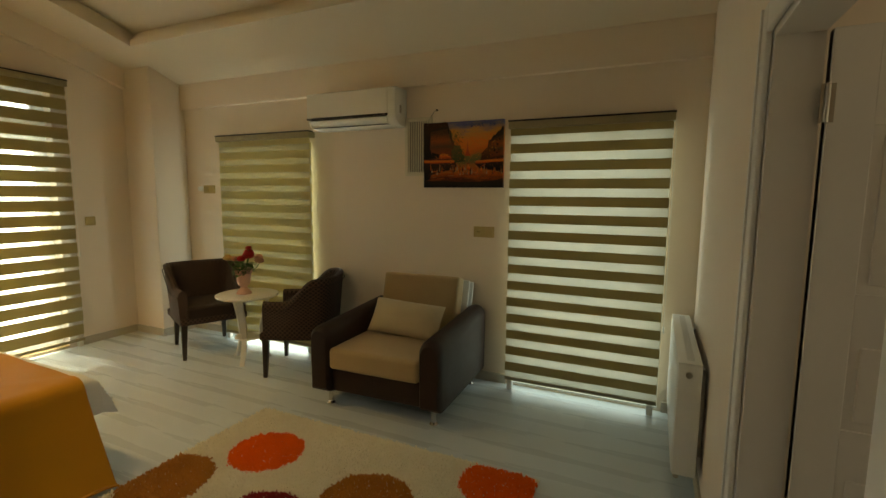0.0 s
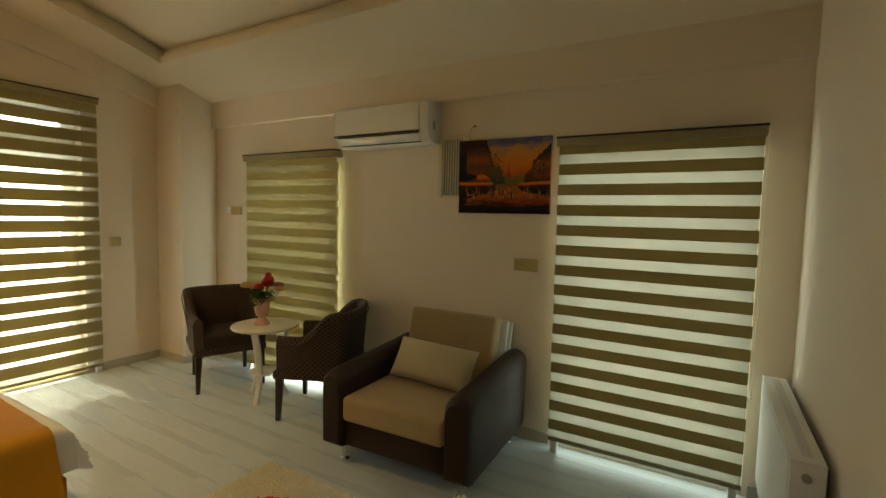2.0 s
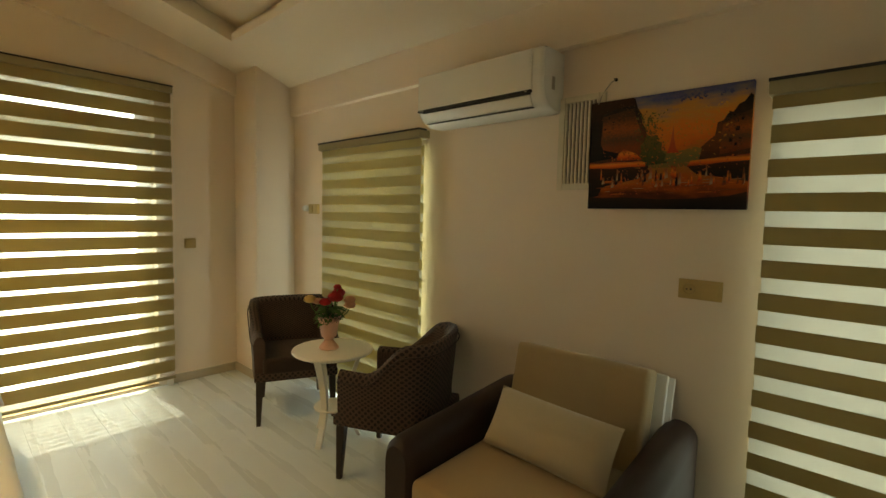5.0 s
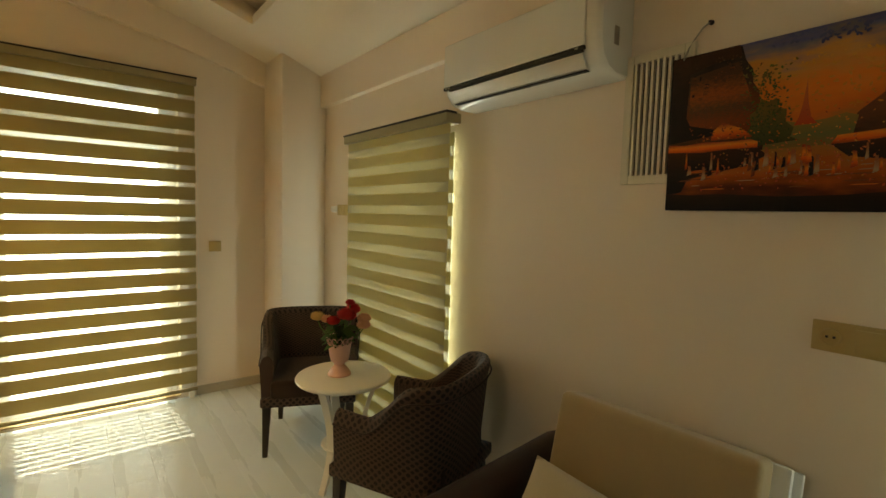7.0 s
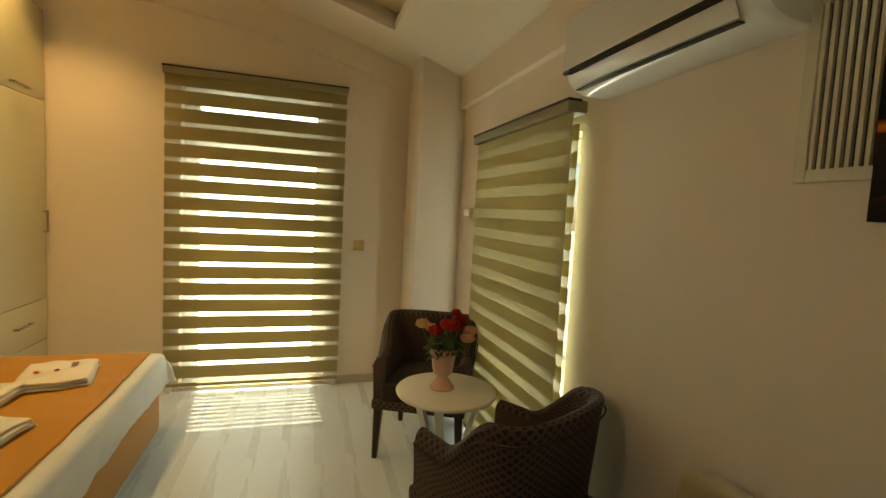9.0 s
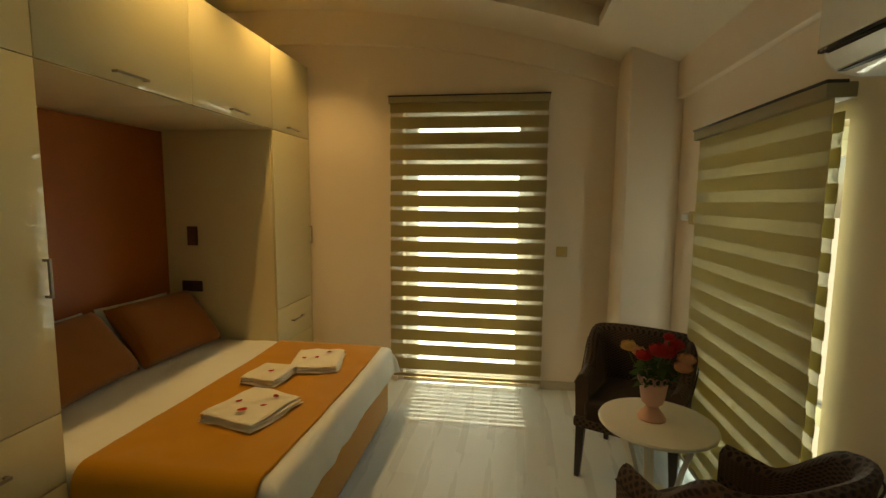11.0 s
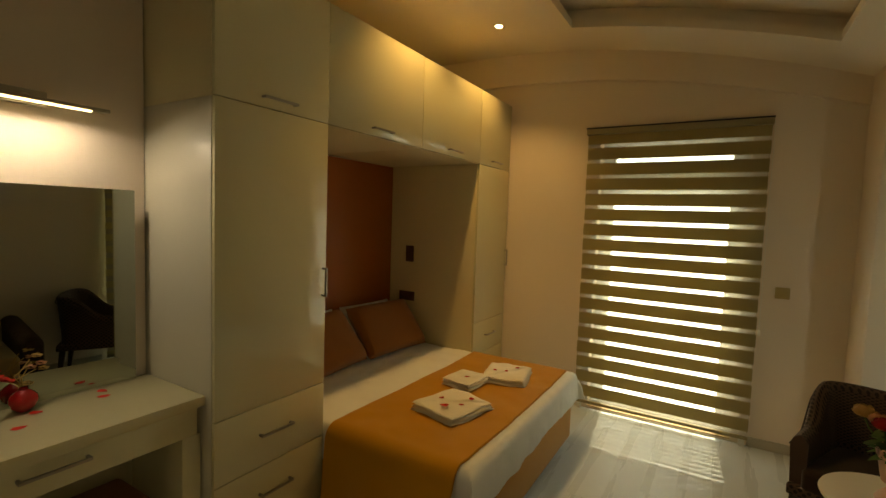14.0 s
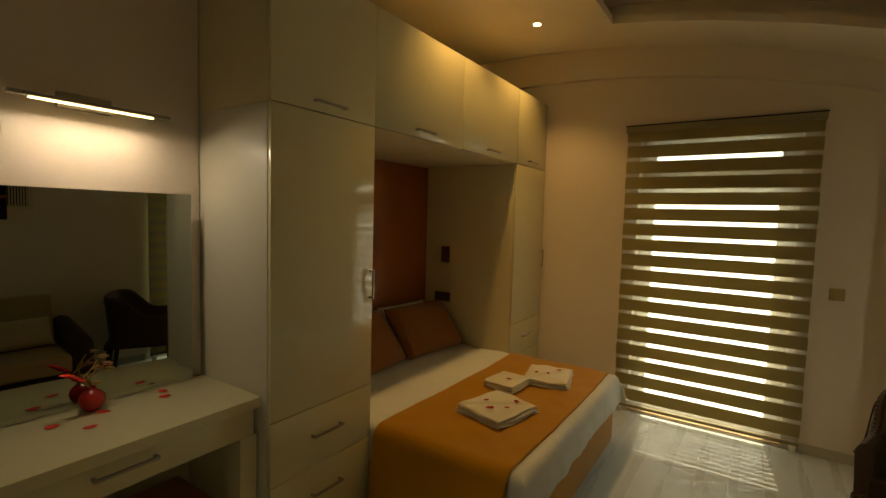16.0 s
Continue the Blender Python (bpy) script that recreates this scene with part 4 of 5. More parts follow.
# ---- tub chairs ----
def tub_chair(at, rz, label):
    """A wrap-around upholstered chair that faces its own +x."""
    ob = thing("tub_chair", at, label, "chair", "chairs at the round table", rz)
    N = 44
    path = []
    for i in range(N + 1):
        s = i / N
        # U-shaped plan: straight arms and a rounded back
        if s < 0.32:
            k = s / 0.32
            x, y = 0.27 - k * 0.38, -0.265 - 0.015 * math.sin(k * math.pi)
        elif s > 0.68:
            k = (1 - s) / 0.32
            x, y = 0.27 - k * 0.38, 0.265 + 0.015 * math.sin(k * math.pi)
        else:
            k = (s - 0.32) / 0.36
            th = -math.pi / 2 + k * math.pi
            x, y = -0.11 - 0.125 * abs(math.cos(th)) ** 0.62, 0.265 * math.copysign(abs(math.sin(th)) ** 0.75, math.sin(th))
        lift = max(0.0, min(1.0, (0.5 - abs(s - 0.5) - 0.13) / 0.22))
        lift = lift * lift * (3 - 2 * lift)
        path.append((x, y, 0.625 + 0.195 * lift, lift, s))
    bm = bmesh.new()
    uv = bm.loops.layers.uv.new("weave")
    loops = []
    run, last = 0.0, None
    for x, y, top, lift, s in path:
        if last:
            run += math.hypot(x - last[0], y - last[1])
        last = (x, y)
        n = Vector((x + 0.02, y, 0))
        if abs(y) > 0.26 and x > -0.10:
            n = Vector((0, math.copysign(1, y), 0))
        n.normalize()
        th = 0.06
        out = lift * 0.045
        prof = [(0.0, 0.33, 0.0), (0.004, 0.45, 0.12), (0.010 + out * 0.5, top - 0.06, top - 0.33), (out * 0.9, top - 0.02, top - 0.29), (out - 0.012, top - 0.004, top - 0.275), (out - th / 2, top + 0.004, top - 0.25), (out - th + 0.012, top - 0.006, top - 0.22), (out * 0.9 - th - 0.004, top - 0.03, top - 0.20), (-th - 0.004, 0.50, 0.0), (-th, 0.33, -0.1)]
        loops.append(([bm.verts.new((x + n.x * o, y + n.y * o, z)) for o, z, _ in prof], run, [w for _, _, w in prof]))
    for (a, ra, va), (b, rb, vb) in zip(loops, loops[1:]):
        m = len(a)
        for k in range(m):
            j = (k + 1) % m
            f = bm.faces.new((a[k], b[k], b[j], a[j]))
            for loop, pair in zip(f.loops, ((ra, va[k]), (rb, vb[k]), (rb, vb[j]), (ra, va[j]))):
                loop[uv].uv = pair
    bm.faces.new(loops[0][0])
    bm.faces.new(loops[-1][0][::-1])
    part("shell", bm, WOVEN, ob, "brown shell with a woven diamond pattern")
    # piping along the upper edge of the shell, outside
    line = []
    for x, y, top, lift, s in path:
        n = Vector((x + 0.02, y, 0))
        if abs(y) > 0.26 and x > -0.10:
            n = Vector((0, math.copysign(1, y), 0))
        n.normalize()
        o = 0.012 + lift * 0.034
        line.append((x + n.x * o, y + n.y * o, top - 0.055))
    part("piping", tube(bmesh.new(), line, 0.004, 6), SEAT_CLOTH, ob)
    part("seat", boxed(-0.22, 0.30, -0.215, 0.215, 0.36, 0.475, bevel=0.03, segments=4), SEAT_CLOTH, ob)
    rail = bmesh.new()
    box(rail, -0.25, 0.30, -0.27, 0.27, 0.315, 0.375, bevel=0.015, segments=3)
    uvr = rail.loops.layers.uv.new("weave")
    for f in rail.faces:
        for loop in f.loops:
            c = loop.vert.co
            loop[uvr].uv = (c.x + c.y, c.z)
    part("seat_rail", rail, WOVEN, ob)
    for lx, ly, spread in ((0.26, -0.235, 0.01), (0.26, 0.235, 0.01), (-0.21, -0.20, -0.035), (-0.21, 0.20, -0.035)):
        bm = bmesh.new()
        top = [bm.verts.new((lx + a * 0.024, ly + b * 0.024, 0.32)) for a, b in ((-1, -1), (1, -1), (1, 1), (-1, 1))]
        low = [bm.verts.new((lx + spread + a * 0.014, ly + (0.01 if ly > 0 else -0.01) + b * 0.014, 0.0)) for a, b in ((-1, -1), (1, -1), (1, 1), (-1, 1))]
        for k in range(4):
            bm.faces.new((top[k], top[(k + 1) % 4], low[(k + 1) % 4], low[k]))
        bm.faces.new(top)
        bm.faces.new(low[::-1])
        bmesh.ops.bevel(bm, geom=list(bm.edges), offset=0.003, segments=1, affect="EDGES")
        part("leg", bm, WENGE, ob)
    for child in ob.children:
        child.scale = (1.05, 1.05, 1.0)
    return ob


tub_chair((-3.325, 4.0, 0), -25, "dark brown woven tub chair standing by the column")
tub_chair((-2.095, 4.025, 0), 205, "brown woven tub chair standing beside the armchair")

# ---- round table with flower pot ----
table = thing("round_table", (-2.69, 3.925, 0), "small round white table on three curved legs", "table")
part("tabletop", lathe(bmesh.new(), [(0.20, 0.578), (0.248, 0.580), (0.258, 0.586), (0.262, 0.594), (0.258, 0.602), (0.248, 0.605), (0.05, 0.606)], 56), TABLE_WHITE, table)
part("shelf", lathe(bmesh.new(), [(0.09, 0.205), (0.118, 0.207), (0.122, 0.214), (0.118, 0.221), (0.05, 0.222)], 36), TABLE_WHITE, table)
for k in range(3):
    a = radians(120 * k - 64)
    bm = bmesh.new()
    loops = []
    for i in range(17):
        t = i / 16
        z = 0.58 * (1 - t)
        r = 0.185 - 0.085 * math.sin(min(1.0, t / 0.62) * math.pi * 0.5) + (0.075 * ((t - 0.62) / 0.38) ** 1.5 if t > 0.62 else 0)
        w, d = 0.026 - 0.008 * t, 0.011
        loops.append([bm.verts.new((math.cos(a) * (r + q * d) - math.sin(a) * p * w, math.sin(a) * (r + q * d) + math.cos(a) * p * w, z)) for p, q in ((-1, -1), (1, -1), (1, 1), (-1, 1))])
    for p, q in zip(loops, loops[1:]):
        for j in range(4):
            bm.faces.new((p[j], p[(j + 1) % 4], q[(j + 1) % 4], q[j]))
    bm.faces.new(loops[0])
    bm.faces.new(loops[-1][::-1])
    bmesh.ops.bevel(bm, geom=[e for e in bm.edges if e.is_manifold and e.calc_face_angle(0) > 0.9], offset=0.004, segments=2, affect="EDGES")
    part("leg", bm, TABLE_WHITE, table)

PZ = 0.606
pot = thing("flower_pot", (-2.705, 3.905, PZ), "pink footed tin pot with a pierced rim", "flower pot")
part("body", lathe(bmesh.new(), [(0.058, 0.0), (0.060, 0.006), (0.050, 0.022), (0.030, 0.046), (0.024, 0.056), (0.034, 0.066), (0.044, 0.074), (0.050, 0.10), (0.058, 0.155), (0.060, 0.165), (0.055, 0.162), (0.045, 0.10), (0.02, 0.08)], 36), PINK, pot)
rim = bmesh.new()
for k in range(14):
    a0 = 2 * math.pi * k / 14
    pts = []
    for i in range(13):
        b = 2 * math.pi * i / 12
        a = a0 + 0.19 * math.cos(b)
        z = 0.183 + 0.016 * math.sin(b)
        r = 0.060 + (z - 0.165) * 0.22
        pts.append((r * math.cos(a), r * math.sin(a), z))
    tube(rim, pts, 0.0035, 5)
part("pierced_rim", rim, PINK, pot)

flowers = thing("flower_bunch", (-2.705, 3.905, PZ + 0.10), "bunch of red and peach ranunculus with green leaves", "flowers")
rng = random.Random(11)


def bloom(cx, cy, cz, r, mat, name):
    """A many-petalled round bloom."""
    bm = bmesh.new()
    for ring, (count, close, scale) in enumerate(((7, 1.45, 1.08), (7, 1.8, 0.95), (6, 2.2, 0.80), (5, 2.4, 0.64), (4, 2.6, 0.46), (3, 2.7, 0.28))):
        for k in range(count):
            a = 2 * math.pi * (k + ring * 0.5 + rng.uniform(-0.15, 0.15)) / count

            def f(u, v, a=a, close=close * rng.uniform(0.92, 1.05), scale=scale, span=3.6 / count):
                th = 0.25 + v * (close - 0.25)
                ang = a + (2 * u - 1) * span * (1 - 0.45 * v ** 4)
                rad = r * scale * (math.sin(th) + 0.12 * max(0.0, v - 0.6) * (1.5 - scale))
                up = r * (0.95 - 0.85 * scale * math.cos(th) - 0.10 * abs(2 * u - 1) * v + 0.45 * (1 - scale) * v)
                return Vector((cx + rad * math.cos(ang), cy + rad * math.sin(ang), cz + up))
            grid(bm, 4, 6, f)
    return part(name, bm, mat, flowers)


HEADS = [(0.020, 0.030, 0.215, 0.036, RED), (0.065, -0.005, 0.235, 0.036, RED), (-0.02, 0.075, 0.235, 0.034, RED), (0.012, 0.045, 0.285, 0.020, RED), (-0.055, -0.085, 0.21, 0.030, YELLOW), (-0.02, -0.055, 0.20, 0.026, PEACH), (0.055, 0.095, 0.20, 0.030, PEACH), (0.085, 0.075, 0.175, 0.030, PEACH), (0.045, -0.055, 0.205, 0.028, RED)]
for hx, hy, hz, hr, mat in HEADS:
    part("stem", tube(bmesh.new(), [(hx * 0.15, hy * 0.15, 0.0), (hx * 0.4, hy * 0.4, hz * 0.45), (hx * 0.85, hy * 0.85, hz * 0.75), (hx, hy, hz - hr * 0.35)], 0.0028, 6), LEAF, flowers)
    bloom(hx, hy, hz - hr * 0.5, hr * 1.08, mat, "bloom")
for k in range(64):
    a, up = rng.uniform(0, 2 * math.pi), rng.uniform(0.07, 0.18)
    reach, size, lift = rng.uniform(0.035, 0.095), rng.uniform(0.030, 0.056), rng.uniform(-0.2, 0.9)
    bm = bmesh.new()

    def leaf_shape(u, v, a=a, up=up, reach=reach, size=size, lift=lift):
        w = (2 * u - 1) * size * 0.42 * math.sin(math.pi * min(1, v * 0.92 + 0.06)) * (1 + 0.25 * math.sin(v * 14))
        d = reach * 0.35 + v * size * 1.4
        return Vector((d * math.cos(a) - w * math.sin(a), d * math.sin(a) + w * math.cos(a), up + lift * size * v - 0.5 * size * v * v + 0.15 * abs(w)))
    grid(bm, 2, 6, leaf_shape)
    part("leaf", bm, LEAF, flowers)

for ob, k in ((pot, 1.08), (flowers, 1.2)):
    for child in ob.children:
        child.scale = (k, k, k if ob is pot else 1.04)

# ---- air conditioner, grille, painting ----
AX0, AX1, AZ0, AZ1 = -2.215, -1.345, 2.035, 2.335
ac = thing("air_conditioner", (AX0, N_Y, AZ0), "white split air conditioner unit on the wall", "air conditioner")
aw, ah = AX1 - AX0, AZ1 - AZ0
bm = bmesh.new()
prof = [(0.0, 0.0), (-0.10, 0.0), (-0.155, 0.018), (-0.188, 0.05), (-0.200, 0.085), (-0.206, 0.13), (-0.206, ah - 0.03), (-0.195, ah - 0.008), (-0.17, ah), (0.0, ah)]
ends = []
for x, shrink in ((0.0, 0.94), (0.012, 0.99), (0.03, 1.0), (aw - 0.03, 1.0), (aw - 0.012, 0.99), (aw, 0.94)):
    ends.append([bm.verts.new((x, y * shrink, ah / 2 + (z - ah / 2) * (0.5 + shrink / 2))) for y, z in prof])
for a, b in zip(ends, ends[1:]):
    for k in range(len(prof)):
        j = (k + 1) % len(prof)
        bm.faces.new((a[k], a[j], b[j], b[k]))
bm.faces.new(ends[0][::-1])
bm.faces.new(ends[-1])
AC_WHITE = material("white_gloss_plastic", (0.80, 0.79, 0.74), 0.22, second=(0.78, 0.77, 0.72), scale=3, coat=0.3)
part("casing", bm, AC_WHITE, ac)
part("front_cover", boxed(0.008, aw - 0.06, -0.212, -0.200, 0.092, ah - 0.012, bevel=0.006, segments=3), AC_WHITE, ac)
part("dark_strip", boxed(0.006, aw - 0.062, -0.211, -0.195, 0.078, 0.091, bevel=0.002), BLACK, ac, "dark gap below the front cover")
flap = moved(boxed(0.0, aw - 0.12, -0.004, 0.004, -0.028, 0.028, bevel=0.003), Matrix.Translation((0.05, -0.190, 0.043)) @ Matrix.Rotation(radians(28), 4, "X"))
part("louvre", flap, AC_WHITE, ac)
# solid black bars outline the louvre in place of shade in its gaps
part("louvre_gap_shade", boxed(0.045, aw - 0.07, -0.2085, -0.186, 0.070, 0.075), BLACK, ac)
part("louvre_gap_shade", boxed(0.05, aw - 0.075, -0.171, -0.150, 0.011, 0.0145), BLACK, ac)
part("end_button", boxed(aw - 0.004, aw + 0.003, -0.12, -0.09, 0.10, 0.165, bevel=0.003), STEEL, ac, "grey side latch")
for u, c in ((0.02, RED_GLASS), (0.04, STEEL), (aw - 0.10, STEEL)):
    part("mark", boxed(u, u + 0.014, -0.2125, -0.2105, 0.081, 0.088), STEEL, ac)

grille = thing("vent_grille", (-1.352, N_Y, 1.64), "white plastic grille with upright slats on the wall", "vent")
gw, gh = 0.245, 0.468
bm = bmesh.new()
for x0, x1, z0, z1 in ((0, 0.032, 0, gh), (gw - 0.032, gw, 0, gh), (0.032, gw - 0.032, 0, 0.032), (0.032, gw - 0.032, gh - 0.032, gh)):
    box(bm, x0, x1, -0.022, 0.0, z0, z1, bevel=0.004)
GRILLE = material("cream_grille_plastic", (0.72, 0.66, 0.52), 0.45, scale=6)
part("frame", bm, GRILLE, grille)
# black sheet gives the shade between the slats as a flat colour
part("backing", boxed(0.03, gw - 0.03, -0.006, -0.001, 0.03, gh - 0.03), BLACK, grille)
for k in range(9):
    x = 0.036 + k * 0.0205
    part("slat", boxed(x, x + 0.0095, -0.020, -0.008, 0.031, gh - 0.031), GRILLE, grille, smooth=False)

# painting: a street at dusk
PX0, PX1, PZ0, PZ1 = -1.17, -0.50, 1.545, 2.055
art = thing("painting", (PX0, N_Y - 0.026, PZ0), "unframed canvas painting of a street at sunset", "painting")
pw, ph = PX1 - PX0, PZ1 - PZ0


def paint(name, *stops, scale=7.0, seed=0.0, size=(1.0, 1.0)):
    """Brushed paint: colours run up the height of the piece, broken by noise."""
    m = bpy.data.materials.new(name)
    m.use_nodes = True
    nodes, links = m.node_tree.nodes, m.node_tree.links
    bsdf = nodes["Principled BSDF"]
    bsdf.inputs["Roughness"].default_value = 0.6
    bsdf.inputs["Specular IOR Level"].default_value = 0.2
    co, sep, nz, ramp = nodes.new("ShaderNodeTexCoord"), nodes.new("ShaderNodeSeparateXYZ"), nodes.new("ShaderNodeTexNoise"), nodes.new("ShaderNodeValToRGB")
    nz.inputs["Scale"].default_value, nz.inputs["Detail"].default_value = scale, 6
    add = nodes.new("ShaderNodeMath")
    add.operation = "MULTIPLY_ADD"
    add.inputs[1].default_value = 0.38
    sub = nodes.new("ShaderNodeMath")
    sub.operation = "SUBTRACT"
    sub.inputs[1].default_value = 0.19 - seed
    mp = nodes.new("ShaderNodeMapping")
    mp.inputs["Location"].default_value = (seed * 7, seed * 3, 0)
    mp.inputs["Scale"].default_value = (1.0, 1.0, 2.2)
    links.new(co.outputs["Generated"], mp.inputs["Vector"])
    links.new(mp.outputs[0], nz.inputs["Vector"])
    links.new(co.outputs["Generated"], sep.inputs[0])
    links.new(nz.outputs["Fac"], add.inputs[0])
    links.new(sep.outputs["Z"], add.inputs[2])
    links.new(add.outputs[0], sub.inputs[0])
    links.new(sub.outputs[0], ramp.inputs["Fac"])
    while len(ramp.color_ramp.elements) < len(stops):
        ramp.color_ramp.elements.new(0.5)
    for e, (p, c) in zip(ramp.color_ramp.elements, stops):
        e.position, e.color = p, (*c, 1)
    links.new(ramp.outputs[0], bsdf.inputs["Base Color"])
    relief = nodes.new("ShaderNodeBump")
    relief.inputs["Strength"].default_value = 0.2
    links.new(nz.outputs["Fac"], relief.inputs["Height"])
    links.new(relief.outputs[0], bsdf.inputs["Normal"])
    return m


SKY_PAINT = paint("painted_sunset", (0.0, (0.020, 0.008, 0.004)), (0.10, (0.10, 0.022, 0.006)), (0.24, (0.42, 0.085, 0.012)), (0.34, (0.35, 0.13, 0.03)), (0.42, (0.22, 0.14, 0.04)), (0.52, (0.62, 0.14, 0.025)), (0.70, (0.72, 0.20, 0.035)), (0.84, (0.55, 0.26, 0.07)), (0.94, (0.17, 0.15, 0.20)), (1.0, (0.09, 0.10, 0.26)), scale=5)
DARK_PAINT = paint("painted_houses", (0.0, (0.02, 0.012, 0.006)), (0.3, (0.10, 0.035, 0.012)), (0.5, (0.16, 0.05, 0.015)), (0.75, (0.05, 0.03, 0.015)), (1.0, (0.015, 0.010, 0.008)), scale=9, seed=0.05)
AWNING_PAINT = paint("painted_awnings", (0.0, (0.08, 0.015, 0.008)), (0.4, (0.65, 0.10, 0.015)), (0.7, (0.70, 0.20, 0.03)), (1.0, (0.30, 0.06, 0.02)), scale=12, seed=0.1)
TREE_PAINT = paint("painted_trees", (0.0, (0.03, 0.03, 0.01)), (0.5, (0.07, 0.075, 0.02)), (1.0, (0.16, 0.11, 0.03)), scale=14, seed=0.2)
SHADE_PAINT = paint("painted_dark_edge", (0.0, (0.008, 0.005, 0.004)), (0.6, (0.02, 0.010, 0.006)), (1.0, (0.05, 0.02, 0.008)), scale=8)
RUST_PAINT = paint("painted_brick_red", (0.0, (0.05, 0.02, 0.008)), (0.35, (0.22, 0.05, 0.015)), (0.55, (0.10, 0.05, 0.02)), (0.75, (0.32, 0.08, 0.02)), (1.0, (0.08, 0.035, 0.015)), scale=16, seed=0.15)
HAZE_PAINT = paint("painted_green_haze", (0.0, (0.20, 0.11, 0.03)), (0.5, (0.13, 0.13, 0.045)), (1.0, (0.24, 0.15, 0.04)), scale=8, seed=0.1)
ROSE_PAINT = paint("painted_tower", (0.0, (0.45, 0.06, 0.02)), (1.0, (0.50, 0.14, 0.05)), scale=10)
PALE_PAINT = paint("painted_strokes", (0.0, (0.10, 0.09, 0.07)), (0.5, (0.40, 0.25, 0.13)), (1.0, (0.30, 0.10, 0.04)), scale=6, seed=0.3)
part("canvas", boxed(0, pw, 0.0, 0.024, 0, ph, bevel=0.002, segments=1), SKY_PAINT, art, smooth=False)


def stroke(name, mat, pts, lift):
    bm = bmesh.new()
    lo = [bm.verts.new((u * pw, 0.0004, v * ph)) for u, v in pts]
    hi = [bm.verts.new((u * pw, -lift, v * ph)) for u, v in pts]
    bm.faces.new(hi)
    for k in range(len(pts)):
        j = (k + 1) % len(pts)
        bm.faces.new((lo[k], lo[j], hi[j], hi[k]))
    return part(name, bm, mat, art, smooth=False)


stroke("painted_house", DARK_PAINT, [(0.0, 0.36), (0.0, 0.99), (0.31, 0.99), (0.33, 0.90), (0.36, 0.84), (0.365, 0.76), (0.39, 0.71), (0.40, 0.62), (0.425, 0.56), (0.42, 0.36)], 0.0010)
stroke("painted_house", RUST_PAINT, [(0.09, 0.46), (0.09, 0.86), (0.30, 0.90), (0.345, 0.74), (0.37, 0.62), (0.37, 0.46)], 0.0012)
stroke("painted_house", DARK_PAINT, [(1.0, 0.36), (1.0, 0.88), (0.985, 0.90), (0.955, 0.84), (0.93, 0.83), (0.90, 0.77), (0.88, 0.78), (0.85, 0.71), (0.82, 0.70), (0.81, 0.60), (0.74, 0.52), (0.70, 0.44), (0.68, 0.38)], 0.0010)
stroke("painted_house", RUST_PAINT, [(0.84, 0.44), (0.85, 0.68), (0.93, 0.74), (1.0, 0.78), (1.0, 0.48)], 0.0012)
stroke("painted_haze", HAZE_PAINT, [(0.42, 0.36), (0.42, 0.47), (0.48, 0.52), (0.55, 0.49), (0.64, 0.50), (0.70, 0.52), (0.74, 0.50), (0.72, 0.36)], 0.0011)
stroke("painted_tree", TREE_PAINT, [(0.36, 0.38), (0.35, 0.47), (0.37, 0.50), (0.36, 0.57), (0.39, 0.60), (0.40, 0.66), (0.43, 0.63), (0.46, 0.65), (0.47, 0.59), (0.50, 0.58), (0.50, 0.51), (0.53, 0.47), (0.52, 0.42), (0.55, 0.40)], 0.0018)
stroke("painted_tower", ROSE_PAINT, [(0.53, 0.48), (0.545, 0.52), (0.557, 0.60), (0.566, 0.72), (0.574, 0.60), (0.588, 0.52), (0.61, 0.48)], 0.0016)
stroke("painted_awning", AWNING_PAINT, [(0.0, 0.385), (0.0, 0.435), (0.09, 0.425), (0.17, 0.435), (0.30, 0.425), (0.37, 0.43), (0.40, 0.41), (0.40, 0.375), (0.28, 0.38), (0.16, 0.37), (0.08, 0.38)], 0.0024)
stroke("painted_awning", AWNING_PAINT, [(0.20, 0.44), (0.21, 0.50), (0.25, 0.545), (0.33, 0.50), (0.38, 0.44)], 0.0022)
stroke("painted_awning", AWNING_PAINT, [(0.66, 0.36), (0.68, 0.405), (0.80, 0.415), (0.88, 0.425), (1.0, 0.435), (1.0, 0.385), (0.86, 0.38), (0.76, 0.365)], 0.0024)
stroke("painted_shade", SHADE_PAINT, [(0.0, 0.10), (0.0, 0.385), (0.40, 0.372), (0.44, 0.33), (0.36, 0.27), (0.22, 0.24), (0.10, 0.20), (0.075, 0.12)], 0.0014)
stroke("painted_shade", SHADE_PAINT, [(0.66, 0.36), (1.0, 0.385), (1.0, 0.22), (0.86, 0.26), (0.72, 0.29)], 0.0014)
stroke("painted_edge", SHADE_PAINT, [(0.0, 0.0), (0.0, 0.11), (0.12, 0.10), (0.26, 0.105), (0.5, 0.085), (0.72, 0.09), (0.9, 0.11), (1.0, 0.14), (1.0, 0.0)], 0.0020)
stroke("painted_edge", SHADE_PAINT, [(0.0, 0.44), (0.0, 1.0), (0.30, 1.0), (0.315, 0.93), (0.20, 0.92), (0.085, 0.88), (0.08, 0.60), (0.10, 0.55), (0.24, 0.50), (0.20, 0.47)], 0.0015)
rng = random.Random(3)
